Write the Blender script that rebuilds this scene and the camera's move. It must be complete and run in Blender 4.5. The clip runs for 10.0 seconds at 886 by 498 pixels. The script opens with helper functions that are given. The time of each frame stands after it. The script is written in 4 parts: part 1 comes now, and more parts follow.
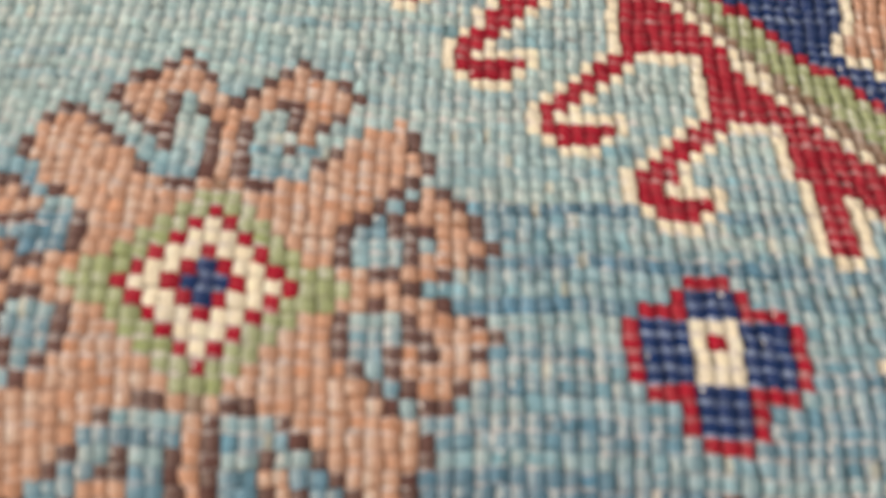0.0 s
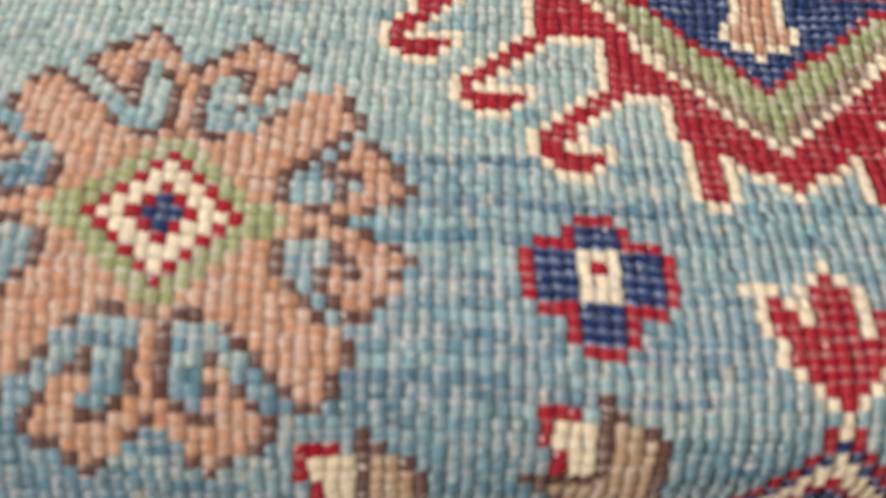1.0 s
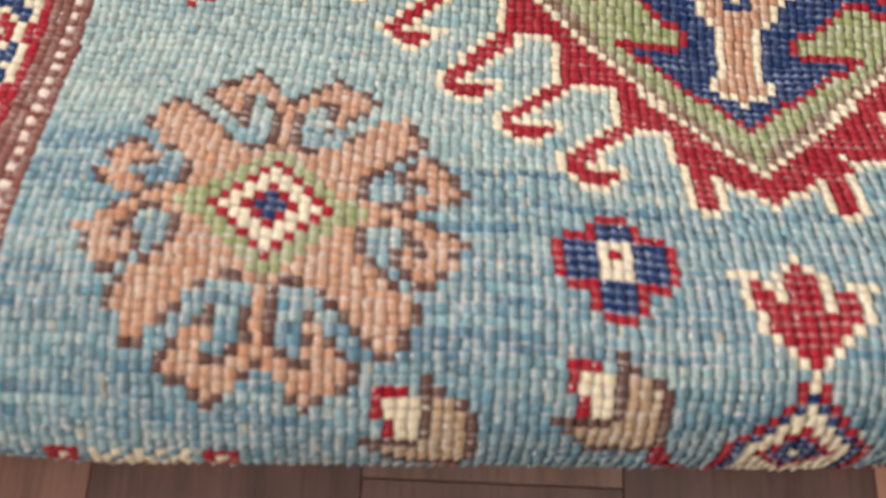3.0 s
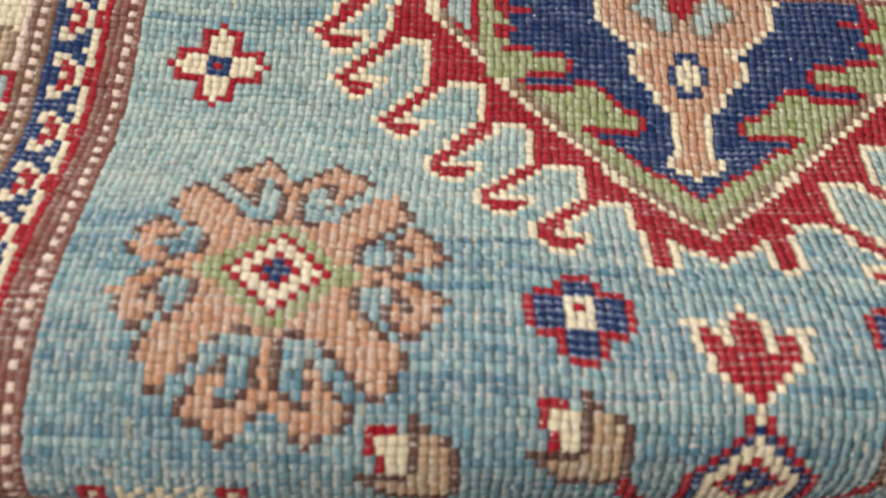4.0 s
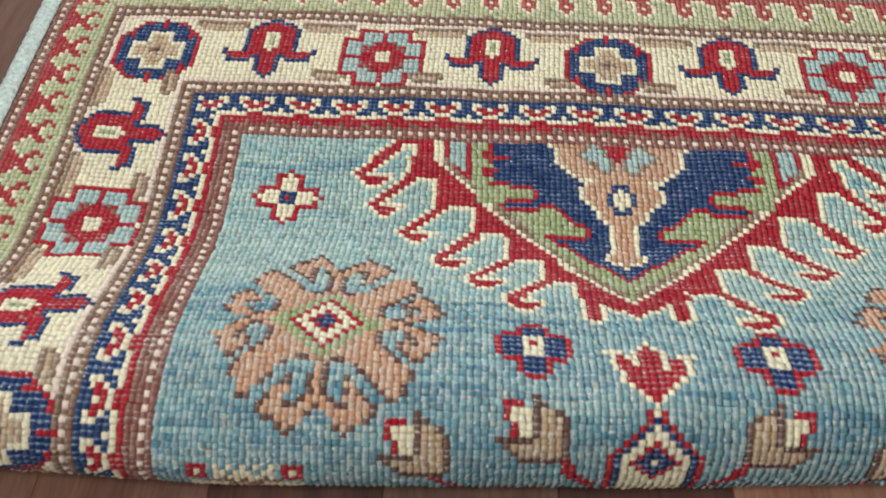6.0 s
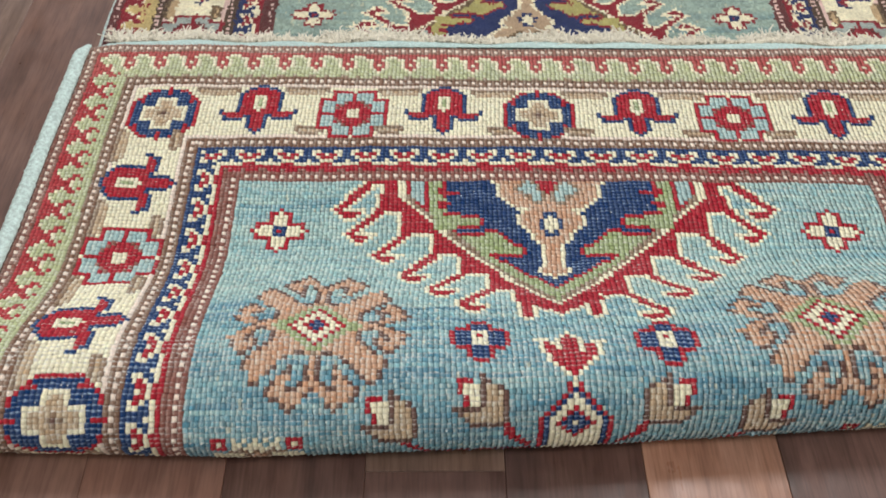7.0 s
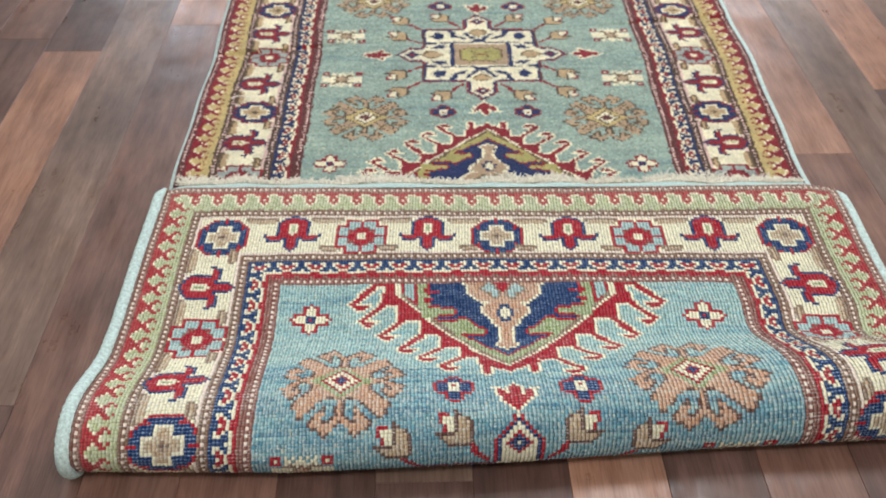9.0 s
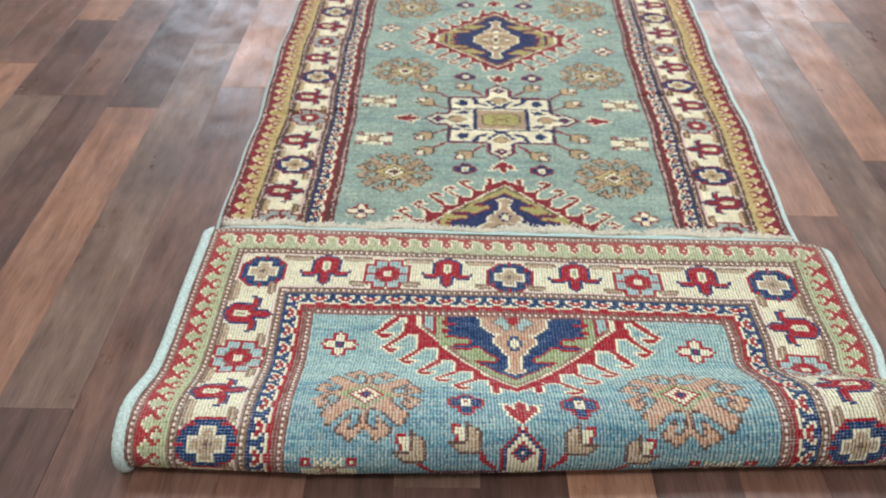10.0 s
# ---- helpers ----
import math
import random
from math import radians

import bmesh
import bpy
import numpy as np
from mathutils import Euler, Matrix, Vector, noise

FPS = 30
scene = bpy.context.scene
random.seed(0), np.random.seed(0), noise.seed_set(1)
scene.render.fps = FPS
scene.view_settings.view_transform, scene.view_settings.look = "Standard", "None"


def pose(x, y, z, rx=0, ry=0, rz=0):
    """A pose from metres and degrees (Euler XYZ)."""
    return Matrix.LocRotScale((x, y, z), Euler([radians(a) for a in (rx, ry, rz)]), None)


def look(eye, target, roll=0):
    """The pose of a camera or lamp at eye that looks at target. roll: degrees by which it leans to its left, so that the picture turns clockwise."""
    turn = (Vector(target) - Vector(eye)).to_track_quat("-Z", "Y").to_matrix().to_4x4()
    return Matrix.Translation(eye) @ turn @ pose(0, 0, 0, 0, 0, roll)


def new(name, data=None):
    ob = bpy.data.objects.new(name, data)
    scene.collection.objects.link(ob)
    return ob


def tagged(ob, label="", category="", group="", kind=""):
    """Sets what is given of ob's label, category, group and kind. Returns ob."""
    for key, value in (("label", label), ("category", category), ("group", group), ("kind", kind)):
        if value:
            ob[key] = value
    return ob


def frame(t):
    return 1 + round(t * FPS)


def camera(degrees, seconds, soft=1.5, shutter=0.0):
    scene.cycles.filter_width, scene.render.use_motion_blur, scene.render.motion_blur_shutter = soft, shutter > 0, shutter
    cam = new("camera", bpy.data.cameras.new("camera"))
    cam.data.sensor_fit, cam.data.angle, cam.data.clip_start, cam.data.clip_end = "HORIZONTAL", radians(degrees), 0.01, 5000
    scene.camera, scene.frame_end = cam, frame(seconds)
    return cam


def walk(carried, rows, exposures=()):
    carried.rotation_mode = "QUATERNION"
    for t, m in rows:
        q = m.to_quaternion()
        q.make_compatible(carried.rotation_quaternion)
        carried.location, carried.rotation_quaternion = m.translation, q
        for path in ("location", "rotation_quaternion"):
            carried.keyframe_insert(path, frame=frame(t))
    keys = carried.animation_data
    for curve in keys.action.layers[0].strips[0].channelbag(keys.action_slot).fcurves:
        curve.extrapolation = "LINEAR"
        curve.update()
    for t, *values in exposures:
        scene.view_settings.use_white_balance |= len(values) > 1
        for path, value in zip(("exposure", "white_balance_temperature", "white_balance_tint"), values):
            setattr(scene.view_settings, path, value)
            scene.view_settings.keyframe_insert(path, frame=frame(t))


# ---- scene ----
cam = camera(53.4, 10.0, soft=1.7)
cam.data.dof.use_dof, cam.data.dof.focus_distance, cam.data.dof.aperture_fstop = True, 0.62, 15.0
PATH = [
    (0, (-0.106, 0.178, 0.23), (-0.011, 0.5, -1.742), 19.3),
    (0.5, (-0.098, 0.165, 0.243), (-0.026, 0.531, -1.722), 13.5),
    (1, (-0.09, 0.151, 0.257), (0.018, 0.557, -1.699), 18.3),
    (1.5, (-0.098, 0.145, 0.269), (-0.014, 0.603, -1.676), 13.8),
    (2, (-0.1, 0.137, 0.279), (-0.009, 0.65, -1.652), 14.8),
    (2.5, (-0.103, 0.127, 0.291), (-0.029, 0.694, -1.626), 12.6),
    (2.7, (-0.105, 0.119, 0.294), (-0.015, 0.705, -1.616), 13.7),
    (4, (-0.092, 0.082, 0.33), (-0.071, 0.921, -1.485), 5.3),
    (4.5, (-0.087, 0.063, 0.343), (-0.098, 1.071, -1.385), 2.5),
    (5, (-0.081, 0.03, 0.36), (-0.12, 1.151, -1.296), 1.0),
    (5.5, (-0.08, 0.002, 0.39), (-0.132, 1.174, -1.229), 0.7),
    (6, (-0.069, -0.032, 0.425), (-0.16, 1.166, -1.174), -0.1),
    (6.2, (-0.066, -0.04, 0.441), (-0.139, 1.193, -1.132), 0.4),
    (7.3, (-0.057, -0.143, 0.54), (-0.079, 1.165, -0.973), -0.1),
    (7.5, (-0.058, -0.156, 0.559), (-0.081, 1.192, -0.918), -0.4),
    (8, (-0.062, -0.212, 0.613), (-0.096, 1.155, -0.847), 0.0),
    (8.5, (-0.057, -0.255, 0.653), (-0.074, 1.146, -0.774), 1.7),
    (9, (-0.052, -0.313, 0.687), (-0.054, 1.159, -0.666), 0.4),
    (9.5, (-0.06, -0.363, 0.707), (-0.062, 1.178, -0.568), 1.5),
    (10, (-0.047, -0.423, 0.725), (-0.101, 1.159, -0.498), 1.0),
]
walk(cam, [(t, look(eye, target, roll)) for t, eye, target, roll in PATH],
     [(0.0, -0.15, 7150, 25), (2.6, 0.02, 6980, 25), (4.0, -0.12, 7000, 21), (4.5, -0.13, 6680, 15), (5.0, -0.14, 6550, 12), (6.2, -0.08, 6330, 11), (7.5, 0.04, 6200, 10), (10.0, 0.12, 6050, 9)])


# ---------------- light ----------------
world = bpy.data.worlds.new("daylight")
world.use_nodes = True
scene.world = world
wn = world.node_tree
sky = wn.nodes.new("ShaderNodeTexSky")
sky.sky_type = "NISHITA"
sky.sun_disc = False
sky.sun_elevation = radians(38)
sky.sun_rotation = radians(25)
wn.links.new(sky.outputs["Color"], wn.nodes["Background"].inputs["Color"])
wn.nodes["Background"].inputs["Strength"].default_value = 0.12


def area_lamp(name, place, target, wide, high, watts, colour):
    data = bpy.data.lights.new(name, "AREA")
    data.shape, data.size, data.size_y = "RECTANGLE", wide, high
    data.energy, data.color = watts, colour
    ob = new(name, data)
    ob.matrix_world = look(place, target)
    return ob


WINDOW_WATTS, CEILING_WATTS = 41.0, {-0.9: 11.5, 0.9: 27.0}
area_lamp("window_light", (0.0, 3.52, 1.05), (0.0, 0.4, 0.3), 3.2, 1.35, WINDOW_WATTS, (0.92, 0.965, 1.0))
for lx, ly in ((-0.9, -0.7), (0.9, -0.7), (-0.9, 1.6), (0.9, 1.6)):
    area_lamp("ceiling_panel_light", (lx, ly, 2.52), (lx, ly, 0), 0.6, 0.6, CEILING_WATTS[lx], (1.0, 0.975, 0.94))


# ---------------- materials ----------------
def lin(r, g, b, k=1.0):
    """8-bit sRGB to a linear base colour."""
    return tuple(k * ((c / 255 / 12.92) if c / 255 < 0.04045 else ((c / 255 + 0.055) / 1.055) ** 2.4) for c in (r, g, b))


class Nodes:
    """A small wrapper to write node materials briefly."""

    def __init__(self, name):
        self.mat = bpy.data.materials.new(name)
        self.mat.use_nodes = True
        self.tree = self.mat.node_tree
        self.bsdf = self.tree.nodes["Principled BSDF"]

    def add(self, kind, **inputs):
        n = self.tree.nodes.new("ShaderNode" + kind)
        for key, value in inputs.items():
            self.put(n.inputs[key.replace("_", " ")], value)
        return n

    def put(self, socket, value):
        if isinstance(value, bpy.types.NodeSocket):
            self.tree.links.new(value, socket)
        else:
            socket.default_value = value

    def math(self, op, a, b=0.0, c=0.0):
        n = self.tree.nodes.new("ShaderNodeMath")
        n.operation = op
        for i, v in enumerate((a, b, c)):
            self.put(n.inputs[i], v)
        return n.outputs[0]

    def mix(self, fac, a, b, blend="MIX"):
        n = self.tree.nodes.new("ShaderNodeMix")
        n.data_type, n.blend_type = "RGBA", blend
        self.put(n.inputs[0], fac)
        self.put(n.inputs[6], a)
        self.put(n.inputs[7], b)
        return n.outputs[2]

    def ramp(self, fac, *stops):
        n = self.tree.nodes.new("ShaderNodeValToRGB")
        while len(n.color_ramp.elements) < len(stops):
            n.color_ramp.elements.new(0.5)
        for e, (p, c) in zip(n.color_ramp.elements, stops):
            e.position, e.color = p, (*c, 1) if len(c) == 3 else c
        self.put(n.inputs[0], fac)
        return n.outputs[0]

    def noise(self, scale, vector=None, detail=4.0, rough=0.55):
        n = self.add("TexNoise", Scale=scale, Detail=detail, Roughness=rough)
        if vector is not None:
            self.put(n.inputs["Vector"], vector)
        return n.outputs[0]

    def bump(self, height, distance, strength=1.0):
        n = self.add("Bump", Strength=strength, Distance=distance, Height=height)
        self.put(self.bsdf.inputs["Normal"], n.outputs[0])

    def set(self, **inputs):
        for key, value in inputs.items():
            self.put(self.bsdf.inputs[key.replace("_", " ")], value)
        return self.mat


def wool(name, fuzz_scale, fuzz_depth, rough, sheen, worn):
    """Dyed wool: the colour comes from the knots, with uneven dye, lint and fine fibres over it."""
    m = Nodes(name)
    at = m.add("Attribute")
    at.attribute_name = "dye"
    obj = m.add("TexCoord").outputs["Object"]
    fibre = m.noise(fuzz_scale, obj, 3.0, 0.7)
    wear = m.noise(34.0, obj, 6.0, 0.68)
    tint = m.mix(0.55, at.outputs["Color"], m.ramp(fibre, (0.25, (0.5, 0.5, 0.5)), (0.75, (1.42, 1.42, 1.42))), "MULTIPLY")
    tint = m.mix(worn, tint, m.ramp(wear, (0.3, (0.76, 0.77, 0.78)), (0.7, (1.14, 1.13, 1.1))), "MULTIPLY")
    m.bump(fibre, fuzz_depth)
    m.set(Base_Color=tint, Roughness=rough, Sheen_Weight=sheen, Sheen_Roughness=0.5)
    m.put(m.bsdf.inputs["Specular IOR Level"], 0.12)
    return m.mat


def plain(name, colour, rough=0.7, scale=60.0, depth=0.0006, spread=0.25, metal=0.0):
    m = Nodes(name)
    obj = m.add("TexCoord").outputs["Object"]
    n = m.noise(scale, obj, 5.0, 0.6)
    low, high = tuple(c * (1 - spread) for c in colour), tuple(min(1.0, c * (1 + spread)) for c in colour)
    m.bump(n, depth)
    return m.set(Base_Color=m.ramp(n, (0.3, low), (0.7, high)), Roughness=rough, Metallic=metal)


def laminate(name, dark, mid, light):
    """Printed wood laminate: long grain, cathedral figure, pores, and a satin lacquer."""
    m = Nodes(name)
    obj = m.add("TexCoord").outputs["Object"]
    rnd = m.add("ObjectInfo").outputs["Random"]
    shift = m.add("CombineXYZ", X=m.math("MULTIPLY", rnd, 37.0), Y=m.math("MULTIPLY", rnd, 91.0), Z=m.math("MULTIPLY", rnd, 53.0)).outputs[0]
    moved = m.add("VectorMath")
    m.put(moved.inputs[0], obj)
    m.put(moved.inputs[1], shift)
    longv = m.add("Mapping", Vector=moved.outputs[0])
    longv.inputs["Scale"].default_value = (1.0, 0.055, 1.0)
    cross = m.add("Mapping", Vector=moved.outputs[0])
    cross.inputs["Scale"].default_value = (1.0, 0.26, 1.0)
    streak = m.noise(90.0, longv.outputs[0], 6.0, 0.65)
    figure = m.noise(16.0, cross.outputs[0], 5.0, 0.6)
    rings = m.add("TexWave", Vector=cross.outputs[0], Scale=9.0, Distortion=9.0, Detail=3.0, Detail_Scale=1.6)
    rings.bands_direction = "X"
    pores = m.noise(520.0, longv.outputs[0], 2.0, 0.5)
    patch = m.noise(6.0, moved.outputs[0], 4.0, 0.55)
    smear = m.noise(11.0, obj, 5.0, 0.65)
    grain = m.math("ADD", m.math("MULTIPLY", streak, 0.34), m.math("MULTIPLY", figure, 0.57))
    grain = m.math("ADD", grain, m.math("MULTIPLY", rings.outputs["Fac"], 0.07))
    fleck = m.noise(75.0, cross.outputs[0], 4.0, 0.7)
    grain = m.math("ADD", grain, m.math("MULTIPLY", fleck, 0.34))
    col = m.ramp(grain, (0.47, dark), (0.665, mid), (0.87, light))
    col = m.mix(0.75, col, m.ramp(pores, (0.35, (0.74, 0.72, 0.70)), (0.55, (1.05, 1.05, 1.05))), "MULTIPLY")
    col = m.mix(0.9, col, m.ramp(patch, (0.3, (0.70, 0.70, 0.73)), (0.7, (1.3, 1.27, 1.22))), "MULTIPLY")
    tone = m.math("MULTIPLY_ADD", rnd, 0.26, 0.74)
    col = m.mix(1.0, col, m.add("CombineXYZ", X=m.math("MULTIPLY", tone, 1.07), Y=tone, Z=m.math("MULTIPLY", tone, 0.95)).outputs[0], "MULTIPLY")
    m.bump(m.math("ADD", m.math("MULTIPLY", pores, 0.3), m.math("MULTIPLY", smear, 0.7)), 0.0003, 0.5)
    gloss = m.math("ADD", m.math("MULTIPLY", smear, 0.75), m.math("MULTIPLY", streak, 0.25))
    return m.set(Base_Color=col, Roughness=m.ramp(gloss, (0.38, (0.26,) * 3), (0.62, (0.58,) * 3)))


BACK_WOOL = wool("back_wool", 1150.0, 0.0004, 0.9, 0.02, 0.4)
PILE_WOOL = wool("pile_wool", 620.0, 0.0018, 0.95, 0.14, 1.0)
SELVEDGE_WOOL = plain("selvedge_wool", lin(190, 209, 203), 0.9, 330.0, 0.0014, 0.30)
FRINGE_COTTON = plain("fringe_cotton", lin(222, 217, 200), 0.9, 300.0, 0.0004, 0.2)
KILIM_WOOL = plain("kilim_wool", lin(176, 198, 192), 0.9, 500.0, 0.0008, 0.22)
THREAD_COTTON = plain("thread_cotton", lin(236, 230, 220), 0.9, 300.0, 0.0003, 0.1)
WALL_PAINT = plain("wall_paint", (0.72, 0.70, 0.66), 0.8, 9.0, 0.0004, 0.04)
CEILING_PAINT = plain("ceiling_paint", (0.80, 0.79, 0.77), 0.85, 9.0, 0.0004, 0.03)
FRAME_PAINT = plain("window_frame_paint", (0.75, 0.75, 0.74), 0.45, 30.0, 0.0002, 0.05)
JOINT_DARK = plain("subfloor", (0.03, 0.022, 0.018), 0.9, 30.0, 0.0005, 0.3)
WOODS = {
    "red": laminate("laminate_reddish_brown", lin(95, 70, 60), lin(122, 92, 80), lin(145, 113, 99)),
    "grey": laminate("laminate_grey_brown", lin(92, 74, 65), lin(119, 99, 88), lin(145, 124, 111)),
    "dark": laminate("laminate_dark_brown", lin(62, 46, 41), lin(88, 66, 60), lin(110, 86, 78)),
    "mid": laminate("laminate_mid_brown", lin(86, 63, 55), lin(112, 85, 75), lin(136, 107, 94)),
    "light": laminate("laminate_light_brown", lin(118, 87, 71), lin(149, 113, 94), lin(173, 138, 118)),
}
glass = Nodes("window_glass")
GLASS = glass.set(Base_Color=(0.95, 0.97, 0.97, 1), Roughness=0.02, Transmission_Weight=1.0, IOR=1.1)


# ---------------- mesh helpers ----------------
def mesh_object(name, bm, material, parent=None, label=""):
    me = bpy.data.meshes.new(name)
    bm.to_mesh(me)
    bm.free()
    ob = new(name, me)
    if material:
        me.materials.append(material)
    if parent:
        ob.parent = parent
    return tagged(ob, label) if label else ob


def part(name, bm, material, parent, label=""):
    return mesh_object(name, bm, material, parent, label)


def add_box(bm, x0, x1, y0, y1, z0, z1, bevel=0.0):
    r = bmesh.ops.create_cube(bm, size=1.0, matrix=Matrix.LocRotScale(((x0 + x1) / 2, (y0 + y1) / 2, (z0 + z1) / 2), None, (x1 - x0, y1 - y0, z1 - z0)))
    if bevel:
        edges = list({e for v in r["verts"] for e in v.link_edges})
        bmesh.ops.bevel(bm, geom=edges, offset=bevel, segments=1, affect="EDGES")
    return bm


def sheet_object(name, verts, cols, rows, material, parent, colours=None, label="", smooth=True):
    """A grid of rows x cols vertices as one mesh, with a colour for each cell."""
    idx = np.arange(rows * cols).reshape(rows, cols)
    quads = np.stack([idx[:-1, :-1], idx[:-1, 1:], idx[1:, 1:], idx[1:, :-1]], -1).reshape(-1, 4)
    me = bpy.data.meshes.new(name)
    me.vertices.add(rows * cols)
    me.vertices.foreach_set("co", np.ascontiguousarray(verts, dtype=np.float32).ravel())
    n = len(quads)
    me.loops.add(n * 4)
    me.loops.foreach_set("vertex_index", quads.astype(np.int32).ravel())
    me.polygons.add(n)
    me.polygons.foreach_set("loop_start", np.arange(0, n * 4, 4, dtype=np.int32))
    me.polygons.foreach_set("loop_total", np.full(n, 4, dtype=np.int32))
    me.polygons.foreach_set("use_smooth", np.full(n, smooth, dtype=bool))
    me.update(calc_edges=True)
    if colours is not None:
        attr = me.attributes.new("dye", "FLOAT_COLOR", "CORNER")
        rgba = np.ones((n, 4, 4), dtype=np.float32)
        rgba[:, :, :3] = colours.reshape(n, 1, 3)
        attr.data.foreach_set("color", rgba.ravel())
    me.materials.append(material)
    ob = new(name, me)
    ob.parent = parent
    return tagged(ob, label) if label else ob


# ---------------- the room ----------------
X0, X1, Y0, Y1, HIGH = -2.3, 2.3, -2.2, 3.7, 2.6
floor = mesh_object("floor", add_box(bmesh.new(), X0 - 0.25, X1 + 0.25, Y0 - 0.25, Y1 + 0.25, -0.06, -0.0085), JOINT_DARK)
floor.matrix_world = Matrix.Rotation(0.033, 4, "Z")  # the strips lie a little askew to the rug
tagged(floor, "brown multi-tone laminate floor of staggered narrow strips", "floor", kind="structure")
for name, box in (("wall_south", (X0 - 0.12, X1 + 0.12, Y0 - 0.12, Y0, -0.06, HIGH)), ("wall_west", (X0 - 0.12, X0, Y0, Y1, -0.06, HIGH)), ("wall_east", (X1, X1 + 0.12, Y0, Y1, -0.06, HIGH))):
    tagged(mesh_object(name, add_box(bmesh.new(), *box), WALL_PAINT), "plain off-white painted wall", "wall", kind="structure")
WX0, WX1, WZ0, WZ1 = -1.65, 1.65, 0.35, 1.75
bm = bmesh.new()
for box in ((X0 - 0.12, WX0, Y1, Y1 + 0.12, -0.06, HIGH), (WX1, X1 + 0.12, Y1, Y1 + 0.12, -0.06, HIGH), (WX0, WX1, Y1, Y1 + 0.12, -0.06, WZ0), (WX0, WX1, Y1, Y1 + 0.12, WZ1, HIGH)):
    add_box(bm, *box)
tagged(mesh_object("wall_north", bm, WALL_PAINT), "plain off-white painted wall with a wide window", "wall", kind="structure")
tagged(mesh_object("ceiling", add_box(bmesh.new(), X0 - 0.12, X1 + 0.12, Y0 - 0.12, Y1 + 0.12, HIGH, HIGH + 0.1), CEILING_PAINT), "plain white painted ceiling", "ceiling", kind="structure")
window = new("window_1")
window.location = (0, Y1 + 0.06, 0)
tagged(window, "wide white-framed shop window with clear panes", "window", kind="structure")
for a in range(4):
    x = WX0 + (WX1 - WX0 - 0.05) * a / 3
    part("window_frame", add_box(bmesh.new(), x, x + 0.05, -0.03, 0.03, WZ0, WZ1, 0.004), FRAME_PAINT, window)
for z in (WZ0, WZ1 - 0.05):
    for a in range(3):
        x = WX0 + (WX1 - WX0 - 0.05) * a / 3 + 0.05
        part("window_frame", add_box(bmesh.new(), x, x + (WX1 - WX0 - 0.05) / 3 - 0.05, -0.028, 0.028, z, z + 0.05, 0.004), FRAME_PAINT, window)
for a in range(3):
    x = WX0 + (WX1 - WX0 - 0.05) * a / 3 + 0.05
    pane = part("pane", add_box(bmesh.new(), x, x + (WX1 - WX0 - 0.05) / 3 - 0.05, -0.004, 0.004, WZ0 + 0.05, WZ1 - 0.05), GLASS, window)
    pane.visible_shadow = False


# ---------------- the rug's design, knot by knot ----------------
FIELD, NAVY, RED, CREAM, TAN, BROWN, GREEN, MAUVE, GREY, DOT, GOLD, OLIVE, BEIGE, UMBER = range(14)
INKS = {"F": FIELD, "N": NAVY, "R": RED, "C": CREAM, "T": TAN, "B": BROWN, "G": GREEN, "M": MAUVE, "A": GREY, "D": DOT, "Y": GOLD, "O": OLIVE, "E": BEIGE}
HALF_FIELD, SIDE, END = 69, 47, 49
HALF = HALF_FIELD + SIDE
HOOK_TO_STAR = 102
ROWS_ALL = END * 2 + HOOK_TO_STAR * 6 + 1
design = np.full((ROWS_ALL, 2 * HALF + 1), FIELD, dtype=np.int16)


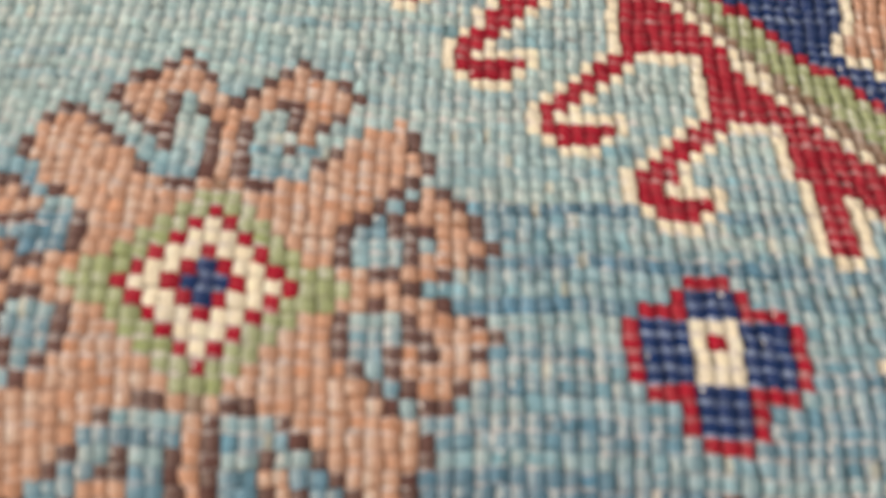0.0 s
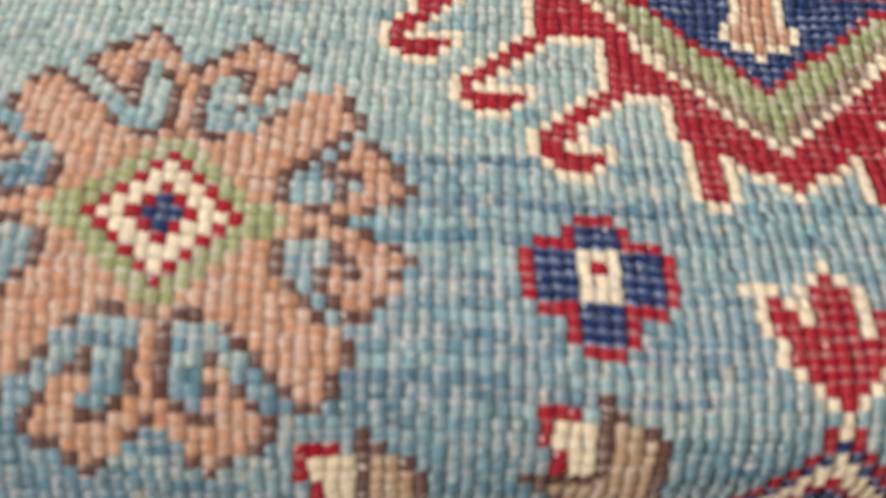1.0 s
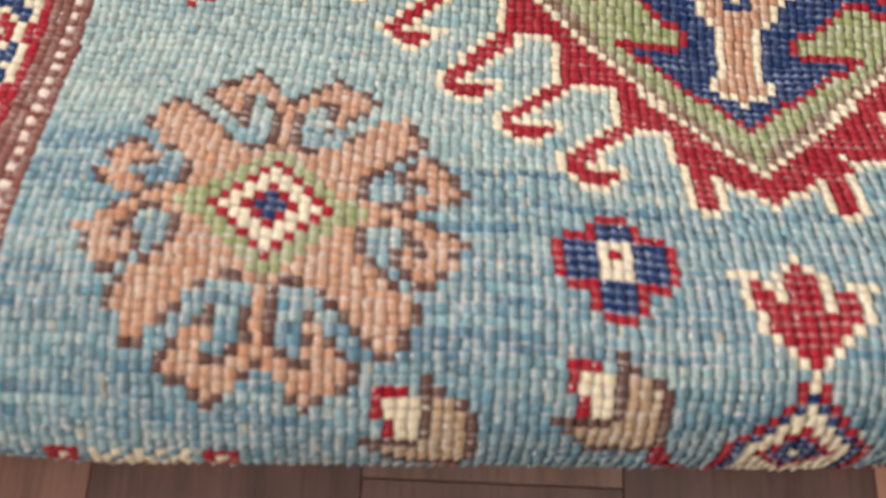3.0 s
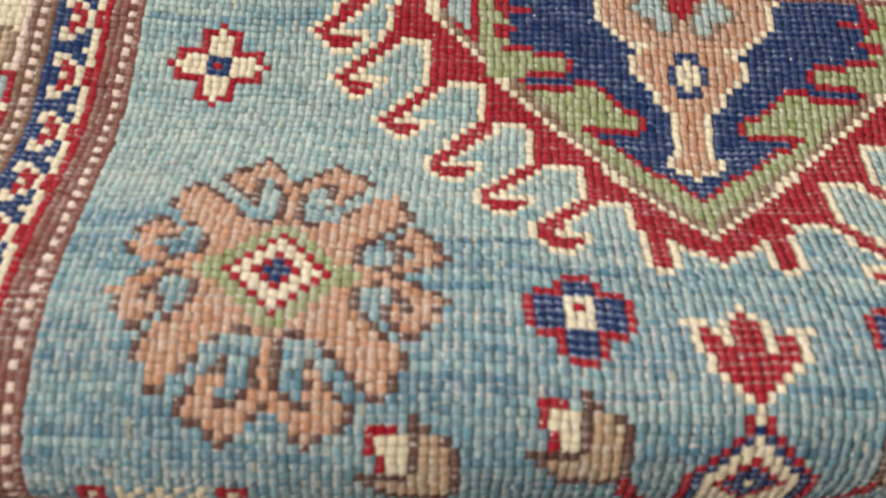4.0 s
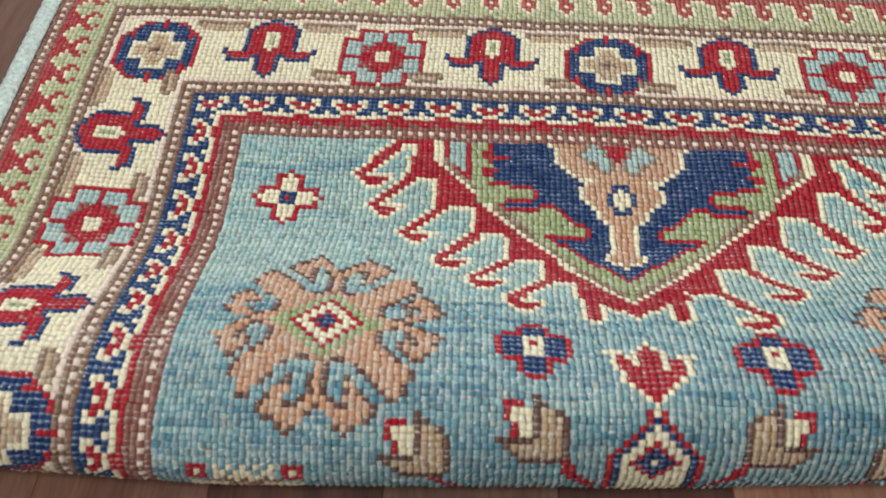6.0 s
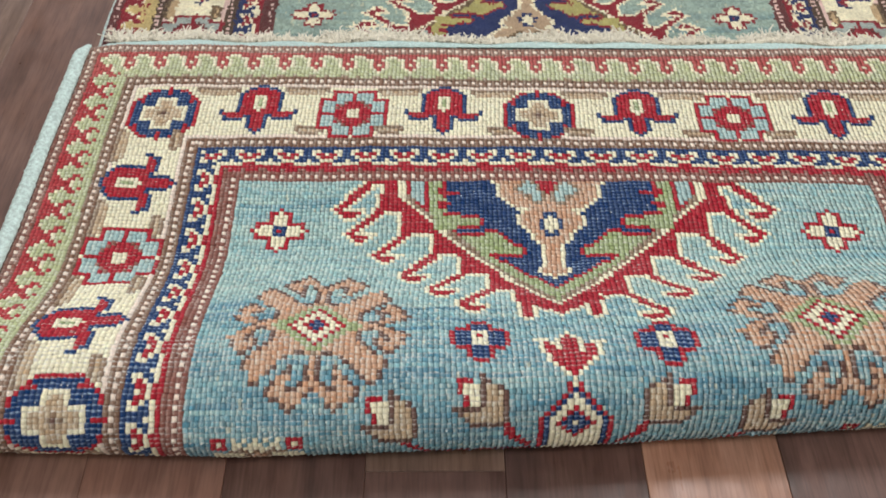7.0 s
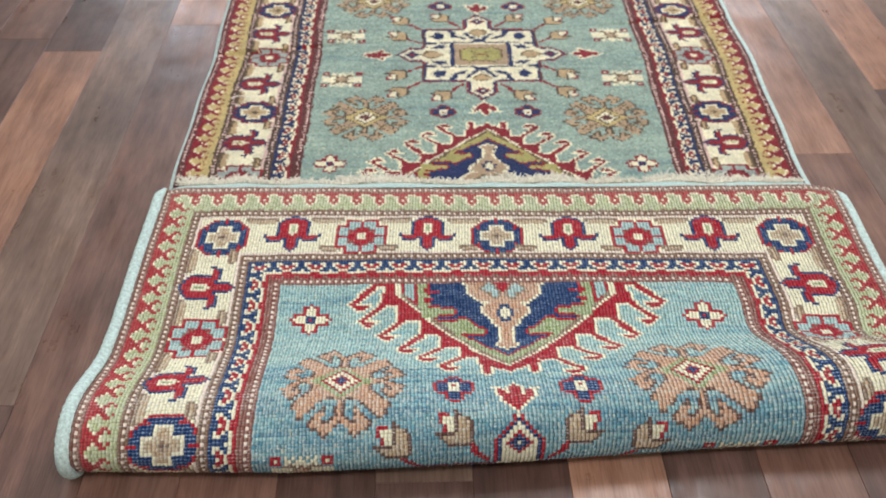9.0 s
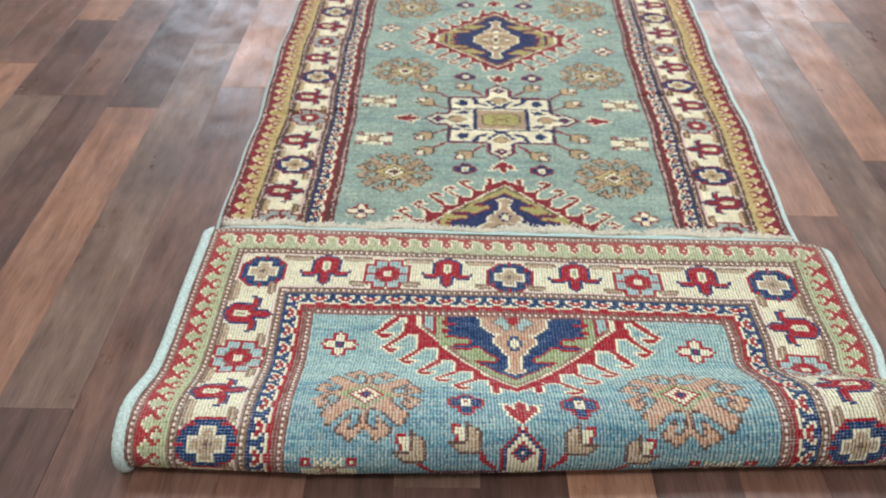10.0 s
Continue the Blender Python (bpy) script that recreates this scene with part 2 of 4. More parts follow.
class Motif:
    """A small canvas of knots round (0, 0); -1 shows what lies below."""

    def __init__(self, wide, high):
        self.wide, self.high = wide, high
        self.v, self.u = np.mgrid[-high:high + 1, -wide:wide + 1].astype(float)
        self.ink = np.full(self.v.shape, -1, dtype=np.int16)

    def poly(self, *pts):
        inside = np.zeros(self.u.shape, dtype=bool)
        for (x0, y0), (x1, y1) in zip(pts, pts[1:] + pts[:1]):
            if y0 != y1:
                cut = x0 + (self.v - y0) * (x1 - x0) / (y1 - y0)
                inside ^= ((y0 > self.v) != (y1 > self.v)) & (self.u < cut)
        return inside

    def stroke(self, wide, *pts):
        mask = np.zeros(self.u.shape, dtype=bool)
        for (x0, y0), (x1, y1) in zip(pts, pts[1:]):
            dx, dy = x1 - x0, y1 - y0
            t = np.clip(((self.u - x0) * dx + (self.v - y0) * dy) / max(dx * dx + dy * dy, 1e-9), 0, 1)
            mask |= np.hypot(self.u - x0 - t * dx, self.v - y0 - t * dy) <= wide / 2
        return mask

    def both(self, mask):
        return mask | mask[:, ::-1]

    def four(self, mask):
        mask = self.both(mask)
        return mask | mask[::-1]

    def grown(self, mask, diagonal=False):
        big = np.pad(mask, 1)
        out = big[1:-1, 1:-1] | big[:-2, 1:-1] | big[2:, 1:-1] | big[1:-1, :-2] | big[1:-1, 2:]
        if diagonal:
            out |= big[:-2, :-2] | big[:-2, 2:] | big[2:, :-2] | big[2:, 2:]
        return out

    def shrunk(self, mask, times=1):
        for _ in range(times):
            mask = ~self.grown(~mask)
        return mask

    def paint(self, mask, colour, edge=None, diagonal=False):
        if edge is not None:
            self.ink[self.grown(mask, diagonal) & ~mask] = edge
        self.ink[mask] = colour

    def lay(self, canvas, row, col, flip_v=False, flip_u=False, low=0, high=None):
        ink = self.ink[::-1] if flip_v else self.ink
        ink = ink[:, ::-1] if flip_u else ink
        r0, c0 = row - self.high, col - self.wide
        a0, a1 = max(r0, low), min(r0 + ink.shape[0], high if high is not None else canvas.shape[0])
        b0, b1 = max(c0, 0), min(c0 + ink.shape[1], canvas.shape[1])
        if a0 < a1 and b0 < b1:
            cut = ink[a0 - r0:a1 - r0, b0 - c0:b1 - c0]
            canvas[a0:a1, b0:b1] = np.where(cut >= 0, cut, canvas[a0:a1, b0:b1])


def chart(*rows):
    """A motif from a weaver's chart: one letter a knot, a full stop where the ground shows; odd width and height."""
    m = Motif(len(rows[0]) // 2, len(rows) // 2)
    for r, row in enumerate(rows):
        for c, letter in enumerate(row):
            if letter != ".":
                m.ink[r, c] = INKS[letter]
    return m


def mirrored(*rows):
    """A chart given from its middle column to one side only."""
    return chart(*(row[:0:-1] + row for row in rows))


FLOWER_QUARTER = (  # from the middle outwards, and from the middle row to the tip
    "TTTTTTTTTTTTB.....", "TTTTTTTTTTBBTTB...", "TTTTTTTTB...BTTTB.", "TTTTTTTTB...BBTTTB", "TTTTTTTTB..BBBTTB.", "TTTTTTTTTB.BTTTTB.",
    "TTTTTTTTTTB.BTTB..", "TTBBTTTTTTTB.BB...", "TB...BTTTTTTB.....", "TB....BTTTTTTB....", "TB..B..BTTTTTB....", "TB..BB..BTTTB.....",
    "TB..BTB..BTTB.....", "TTB.BTTB..BB......", "BTTBBTTTB.........", ".BTTTTTTB.........", "..BTTTBB..........", "...BTB............", "....B.............")


def flower_motif(dense):
    m = Motif(18, 18)
    for v, row in enumerate(FLOWER_QUARTER):
        for u, letter in enumerate(row):
            m.ink[[18 - v, 18 - v, 18 + v, 18 + v], [18 - u, 18 + u, 18 - u, 18 + u]] = INKS[letter] if letter != "." else -1
    frayed = np.random.default_rng(77).random(m.ink.shape)
    m.ink[(m.ink == BROWN) & (frayed < 0.10)] = TAN
    m.ink[(m.ink == BROWN) & (frayed > 0.91)] = -1
    if dense:
        m.ink[(m.ink == BROWN) & ((m.u + m.v) % 3 == 0)] = OLIVE
        m.paint(m.four(m.stroke(0.8, (5, 5), (9, 10)) | m.stroke(0.8, (7.4, 5.4), (11.4, 9)) | m.stroke(0.8, (12.4, 5.8), (15, 5.8)) | m.stroke(0.8, (5.6, 12), (6, 14))), OLIVE)
    d = np.abs(m.u) + np.abs(m.v)
    wide = np.abs(m.u) * 0.88 + np.abs(m.v)
    m.paint(wide <= 7.2, GREEN)
    m.paint((wide >= 6.2) & (wide <= 7.2) & ((m.u * 2 + m.v * 3) % 7 < 1), OLIVE)
    m.paint(d == 5, RED)
    m.paint(d <= 4, CREAM)
    m.paint(d == 2, RED)
    m.paint(d <= 1, NAVY)
    if dense:
        m.paint(wide <= 8.2, BROWN)
        m.paint(wide <= 7.2, GOLD)
        m.paint(d <= 5, BROWN)
        m.paint(d <= 4, CREAM)
        m.paint(d <= 2, MAUVE)
    return m


def cross_motif():
    return mirrored(
        "RR....", "NNR...", "NNRRR.", "CCNNNR", "RCNNNR", "CCNNNR", "CCNNNR", "NNRRR.", "NNR...", "NNR...", "RR....")


def small_star_motif():
    m = Motif(8, 8)
    au, av = np.abs(m.u), np.abs(m.v)
    plus = ((au <= 1) & (av <= 5)) | ((av <= 1) & (au <= 5))
    m.paint(plus, CREAM, RED)
    m.ink[((au == 1) & (av == 6)) | ((av == 1) & (au == 6))] = -1
    m.paint(((au == 1) & (av == 5)) | ((av == 1) & (au == 5)), RED)
    m.paint((au <= 1) & (av <= 1), NAVY)
    m.paint((m.u == 0) & (m.v == 0), RED)
    return m


def tulip_motif():
    return chart(
        "......C......",
        ".....CRC.....",
        "CCC.CRRRC....",
        ".CRCCRRRC.CCC",
        ".CRRCRRRCRRC.",
        ".CRRRRRRCRRC.",
        "..CRRRRRRRRC.",
        "..CRRRRRRRC..",
        "...CRRRRRC...",
        "....CRRRC....",
        ".....CRC.....",
        "......C......",
        "......C......")


def side_arrow_motif():
    m = Motif(9, 6)
    m.paint(m.stroke(2.0, (-5.4, 0), (4, 0)) | m.stroke(2.0, (-3, -3.4), (1.5, -0.8)) | m.stroke(2.0, (-3, 3.4), (1.5, 0.8)), RED, CREAM)
    return m


def bud_motif():
    return chart(
        ".....B.....",
        ".RRR.BB....",
        ".RCCCBEEB..",
        ".RCCCBEEEB.",
        "..RCCBEEEB.",
        "..RCCBEEEB.",
        "BBBBBEEEEB.",
        ".BEEEEEEEB.",
        "..BEEEEEEB.",
        "...BBBBBB..",
        "...........")


def square_motif():
    m = Motif(11, 9)
    au, av = np.abs(m.u), np.abs(m.v)
    m.paint((au <= 4) & (av <= 6), CREAM)
    m.paint(m.four(m.stroke(1.3, (0, 7), (2, 5), (4, 7))), FIELD)
    m.paint((au <= 8) & (av <= 2), CREAM)
    m.paint(m.four(m.stroke(1.1, (1.5, 1.5), (3, 4), (4.5, 3))), OLIVE)
    m.paint(au + av <= 2, TAN, OLIVE)
    for su in (-7, 7):
        for sv in (-5, 5):
            m.paint((np.abs(m.u - su) <= 1) & (np.abs(m.v - sv) <= 1), RED)
            m.paint((m.u == su) & (m.v == sv), CREAM)
    return m


def hook_side(drop):
    """One quarter of the red hooked medallion, its hooks to the left; drop: how much lower the weaver let the outer hooks hang."""
    m = Motif(57, 52)
    band = [(-35, -0.4), (-40.4, -0.4), (-41.2, 0.8)]
    hooks, tails = np.zeros(m.u.shape, dtype=bool), np.zeros(m.u.shape, dtype=bool)
    for i in range(6):
        tip = (-47.0, 7.6) if i == 0 else (-44.2 + 6.15 * (i - 1), 15.0 + 6.25 * (i - 1) + drop * (i - 1) ** 1.6)
        joint = (tip[0] + 5.9, tip[1] - 6.6 - 0.3 * drop * max(i - 1, 0) ** 1.6)
        hooks |= m.stroke(1.55, (tip[0] + 0.6, tip[1]), (joint[0] + 0.8, joint[1] + 0.2))
        hooks |= (np.abs(m.v - round(tip[1] + 1.2)) < 0.6) & (m.u >= tip[0] + 0.5) & (m.u <= tip[0] + 5.0)
        hooks |= (np.abs(m.v - round(tip[1] + 2.2)) < 0.6) & (m.u >= tip[0] + 1.4) & (m.u <= tip[0] + 4.0)
        tails |= (m.v == round(tip[1] + 0.2)) & (m.u >= tip[0] + 3) & (m.u <= tip[0] + 6.6)
        band += [joint, (joint[0] + (4.6 if i == 0 else 6.2), joint[1])]
    band += [(-8.6, 34.4 + drop), (-7.0, 44.4), (-5.0, 44.4), (-5.2, 39.6), (-2.6, 41.4), (0.6, 43.6), (0.6, 30.0), (-26.0, 4.6), (-26, -0.4)]
    stripe = np.abs(m.u) / 32.9 + (m.v - 4.6) / 35.2
    red = m.poly(*band) | hooks | ((m.u <= 0) & (m.v >= 4.6) & (stripe > 1.0) & (stripe < 1.075))
    red &= (m.u <= 0.6) & (m.v >= 0)
    m.paint(tails, CREAM)
    m.paint(red, RED, CREAM)
    return m, stripe


def hook_medallion(open_field, drop=0.0):
    """The red hooked medallion; its lower half hangs from the middle row."""
    m, stripe = hook_side(0.0)
    other, _ = hook_side(drop)
    down = (m.v >= 0) & (m.u <= 0)
    au = np.abs(m.u)
    for k in (m, other):
        k.paint(down & (au <= 33) & (stripe <= 1.0), CREAM)
        k.paint(down & (au <= 31.6) & (stripe <= 0.966), OLIVE)
        inner = down & (au <= 31) & (stripe <= 0.922)
        k.paint(inner, GREEN)
        if not open_field:
            k.paint(inner & (au >= 27) & (stripe <= 0.93), RED)
            k.paint(inner & (au >= 28) & (au <= 30.6) & (stripe <= 0.90), GREY)
        if open_field:
            navy = down & (au <= 27) & (stripe <= 0.875)
        else:
            navy = down & (au <= 22.6) & (k.v <= 31.3 - 0.84 * au)
        k.paint(navy, NAVY, RED)
        for v in (2.4, 6.0):
            k.paint(down & k.poly((-24.6, v - 1.2), (-24.6, v + 1.2), (-19.6, v + 0.6)), RED)
        for v, reach in ((0.6, 23.0), (4.2, 21.6), (7.8, 22.4)):
            k.paint(down & k.poly((-26.0, v - 1.5), (-26.0, v + 1.5), (-reach, v + 0.5)), GREEN)
        leaves = k.poly((-25, 9.6), (-16.4, 10.2), (-14.4, 11.6), (-16.4, 12.6), (-25, 13.4))
        leaves |= k.poly((-19.6, 16.0), (-15.8, 16.0), (-14.4, 14.8), (-12.4, 14.6), (-9.8, 16.6), (-6.8, 19.0), (-6.6, 20.0), (-13.2, 20.2), (-13.6, 21.6), (-16, 19.6))
        rim = k.grown(leaves & down) & ~leaves & (k.ink == NAVY)
        k.paint(leaves & down, GREEN)
        k.paint(rim, RED)
        half = np.interp(k.v, (0, 3, 5, 7, 8, 9, 10, 12, 14, 16, 18, 21, 23, 24.6, 26, 27), (11, 10.8, 9.6, 7.2, 4.8, 5.2, 6.0, 6.0, 4.7, 3.2, 1.6, 1.0, 1.0, 2.1, 2.0, 0.8))
        k.paint(down & (au <= half) & (k.v <= 27), TAN, CREAM)
        k.paint(down & (((au >= 2) & (au <= 2.6) & (np.abs(k.v - 12) <= 1.2)) | ((au <= 1) & (np.abs(k.v - 12) == 3)) | ((au == 1) & (np.abs(k.v - 12) == 2))), NAVY)
        k.paint(down & (((au <= 1) & (np.abs(k.v - 12) <= 1)) | ((au == 0) & (np.abs(k.v - 12) <= 2))), CREAM)
        k.paint(down & ((np.hypot(au - 4.2, k.v - 1.8) <= 1.9) | (np.hypot(au - 2.4, k.v - 4.0) <= 1.3)), GREY, OLIVE)
        k.paint(down & (au + k.v * 0.7 <= 2.4), RED)
        if open_field:
            k.paint(down & (au <= 11) & (k.v <= 9) & (au + k.v <= 15), BEIGE, CREAM)
            k.paint(down & (np.hypot(au - 4, k.v - 3) <= 2.2), TAN, OLIVE)
            k.paint(down & ((np.hypot(k.u, k.v - 5) <= 1.9) | (np.hypot(au - 6.5, k.v) <= 1.7)), CREAM, OLIVE)
            k.paint(down & (np.hypot(k.u, k.v) <= 2.0), MAUVE, CREAM)
    m.ink = np.where(m.u > 0, other.ink[:, ::-1], m.ink)
    m.ink = np.where(m.v < 0, m.ink[::-1], m.ink)
    return m


def star_medallion():
    m = Motif(44, 44)
    au, av = np.abs(m.u), np.abs(m.v)
    tabs = m.four(m.poly((-0.6, 23), (-0.6, 40.6), (6.6, 33.4), (6.6, 23)) | m.poly((24.5, -0.6), (37.8, -0.6), (30.8, 6.6), (24.5, 6.6)))
    shape = ((au <= 25) & (av <= 24)) | tabs
    m.paint(shape, RED)
    m.paint(m.shrunk(shape, 1), NAVY)
    m.paint(m.shrunk(shape, 2), CREAM)
    hooks = m.stroke(1.7, (12.8, 0), (12.8, 10.4)) | m.stroke(1.6, (6, 20), (0, 12)) | m.stroke(1.5, (3, 11.2), (16.5, 11.2)) | m.stroke(1.4, (19.6, 10.6), (24, 10.6)) | m.stroke(1.4, (0, 14.6), (3, 11.4))
    hooks |= m.poly((21.6, 17), (18, 13.4), (15.4, 15.4), (16, 19.6), (18.6, 20.6)) | m.stroke(2.3, (12.3, 22.4), (11, 17.6), (7.0, 15.4)) | m.poly((21.6, 6.0), (15.4, 5.2), (14.8, 8.2), (18, 9.2))
    m.paint(m.four(hooks), NAVY)
    m.paint(m.four(m.stroke(1.0, (25, 9.2), (25, 24))), MAUVE)
    m.paint((au <= 11) & (av <= 9), TAN)
    m.paint(m.four(m.poly((-0.6, -0.6), (8.8, -0.6), (8.8, 3.5), (5.4, 6.2), (1.9, 4.6), (-0.6, 5.8))), GREEN, OLIVE)
    m.paint(m.four(m.stroke(1.0, (1.5, 1.9), (4.6, 2.7))) | ((au <= 3) & (m.v == 0)), OLIVE)
    m.paint((au <= 1) & (m.v == 0), RED)
    for v in (-32, 32):
        m.paint(au + np.abs(m.v - v) <= 3, RED)
        m.paint(au + np.abs(m.v - v) <= 2, NAVY)
        m.paint((m.u == 0) & (m.v == v), CREAM)
        m.paint(au + 1.4 * np.abs(m.v - v * 0.65) <= 4, BEIGE, OLIVE)
    for u in (-30, 30):
        m.paint(np.abs(m.u - u) + av <= 3, NAVY)
        m.paint(np.abs(m.u - u) + av <= 1, RED)
        m.paint(np.abs(m.u - u * 0.72) + 1.2 * av <= 4, BEIGE, OLIVE)
    m.paint(m.four(m.stroke(1.4, (25.4, 24), (32, 30.5))), RED)
    m.paint(m.four(m.stroke(1.5, (8.0, 26.5), (12.5, 31.6))), RED)
    m.paint(m.four(m.stroke(1.4, (26, 10.8), (33, 16.2))), RED)
    return m


def border_flower(ring):
    m = Motif(9, 9)
    au, av = np.abs(m.u), np.abs(m.v)
    if ring == NAVY:
        octa = (np.maximum(au, av) <= 8) & (au + av <= 12)
        m.paint(octa, RED)
        m.paint(octa & (np.maximum(au, av) <= 7) & (au + av <= 11), NAVY)
        m.paint((au <= 2) & (av == 8), NAVY)
        m.paint((m.u == 0) & (av >= 7), RED)
        m.paint((au == 6) & (av >= 4) & (av <= 5), RED)
        foil = ((au <= 2) & (av <= 5)) | ((av <= 2) & (au <= 5)) | (au + av <= 5)
        m.paint(foil, CREAM)
        m.paint(m.shrunk(foil), BEIGE)
        m.paint(au + av <= 1, OLIVE)
        m.paint((m.u == 0) & (m.v == 0), BROWN)
        return m
    petal = ((au >= 1) & (au <= 4) & (av >= 4) & (av <= 7)) | ((au >= 5) & (au <= 7) & (av >= 1) & (av <= 4))
    m.paint(((au <= 5) & (av <= 8)) | ((au <= 8) & (av <= 5)), RED)
    m.paint(petal, GREY)
    m.paint((au + av <= 6) & (np.maximum(au, av) <= 4), MAUVE)
    m.paint((au + av <= 5) & (np.maximum(au, av) <= 4), RED)
    m.paint((au == 0) & (av == 8), CREAM)
    m.paint((au <= 1) & (av <= 1), CREAM)
    return m


def border_tulip():
    """The dome points towards the rug's edge, the spike towards the field."""
    return mirrored(
        "NN........", "RRNN......", "RRRRN.....", "RRRRRN....", "CCRRRN....", "GCRRRN....", "GCRRRN....", "GCRRRN....", "CCRRRN....", "CRRRRN...N",
        "RRRRRRRRRN", "RRNNRRRRN.", "RRN.NNNNN.", "RRN.......", "RRN.......", "RRN.......", "RN........", "N.........", "..........")


GUARD_INNER = ("NNNNNNNNN", "NCCNNNCCN", "NCRRCRRCN", "NNCRRRCNN", "CNNCCCNNN", "CCCRRRCCC", "RRRRRRRRR", "RRRMRRRMM")
GUARD_OUTER = ("RRRRRRRR", "RRRYCRRR", "RRCYYYRR", "RCYYYYCR", "RRYYYYRR", "CRRYYRRC", "YYRYYRYY", "YRYYYYRY", "YYYYYYYY", "YYYYYYYY")
GUARD_END = ("RRRRRRRR", "RRCCCRRR", "RCYYYCCR", "RRCYYYCR", "CRCYYYCR", "RRCYYYCR", "RCYYYYYC", "CYYYYYYY", "YYYYYYYY", "OYYOYYYO")


def tile(rows):
    return np.array([[INKS[c] for c in row] for row in rows], dtype=np.int16)


def lay_field(canvas):
    mid = HALF
    first, hooks = hook_medallion(False, 0.41), (hook_medallion(False), hook_medallion(True))
    star, flowers = star_medallion(), (flower_motif(False), flower_motif(True))
    cross, spark, tulip = cross_motif(), small_star_motif(), tulip_motif()
    bud, square, arrow = bud_motif(), square_motif(), side_arrow_motif()
    low, high = END, ROWS_ALL - END
    for k in range(7):
        row = END + k * HOOK_TO_STAR
        if k % 2 == 0:
            for du in (-59, 58):
                for dv in (-14, 14):
                    spark.lay(canvas, row + dv, mid + du, low=low, high=high)
            (first if k == 0 else hooks[k > 3]).lay(canvas, row, mid, low=low, high=high)
            continue
        star.lay(canvas, row - (1 if k == 1 else 0), mid)
        if k == 1:
            for su, at in ((-1, ((-46, 97), (-16, 101), (-16, 114), (-32, 117))), (1, ((47, 97), (17, 102), (16, 114), (33, 117)))):
                for motif, (du, r) in zip((flowers[0], cross, bud, bud), at):
                    motif.lay(canvas, r, mid + du, flip_u=su > 0 and motif is bud)
                flowers[0].lay(canvas, row + 54, mid + su * 47, flip_v=True)
                cross.lay(canvas, row + 49, mid + su * 17)
            tulip.lay(canvas, 105, mid)
        for su in (-1, 1):
            for sv in (-1, 1):
                if k > 1:
                    flowers[1].lay(canvas, row + sv * 54, mid + su * 48, flip_v=sv > 0)
                    cross.lay(canvas, row + sv * 49, mid + su * 17)
                for du, dv in ((17, 36), (35, 33), (36, 18)):
                    if k > 1 or sv > 0 or dv < 20:
                        bud.lay(canvas, row + sv * dv, mid + su * du, flip_v=sv > 0, flip_u=su > 0)
            square.lay(canvas, row - (25 if k == 1 else 22), mid + su * (56 if k == 1 else 59))
            square.lay(canvas, row + 18, mid + su * 59)
            arrow.lay(canvas, row, mid + su * 46, flip_u=su < 0)
        if k > 1:
            tulip.lay(canvas, row - 46, mid)
        tulip.lay(canvas, row + 46, mid, flip_v=True)


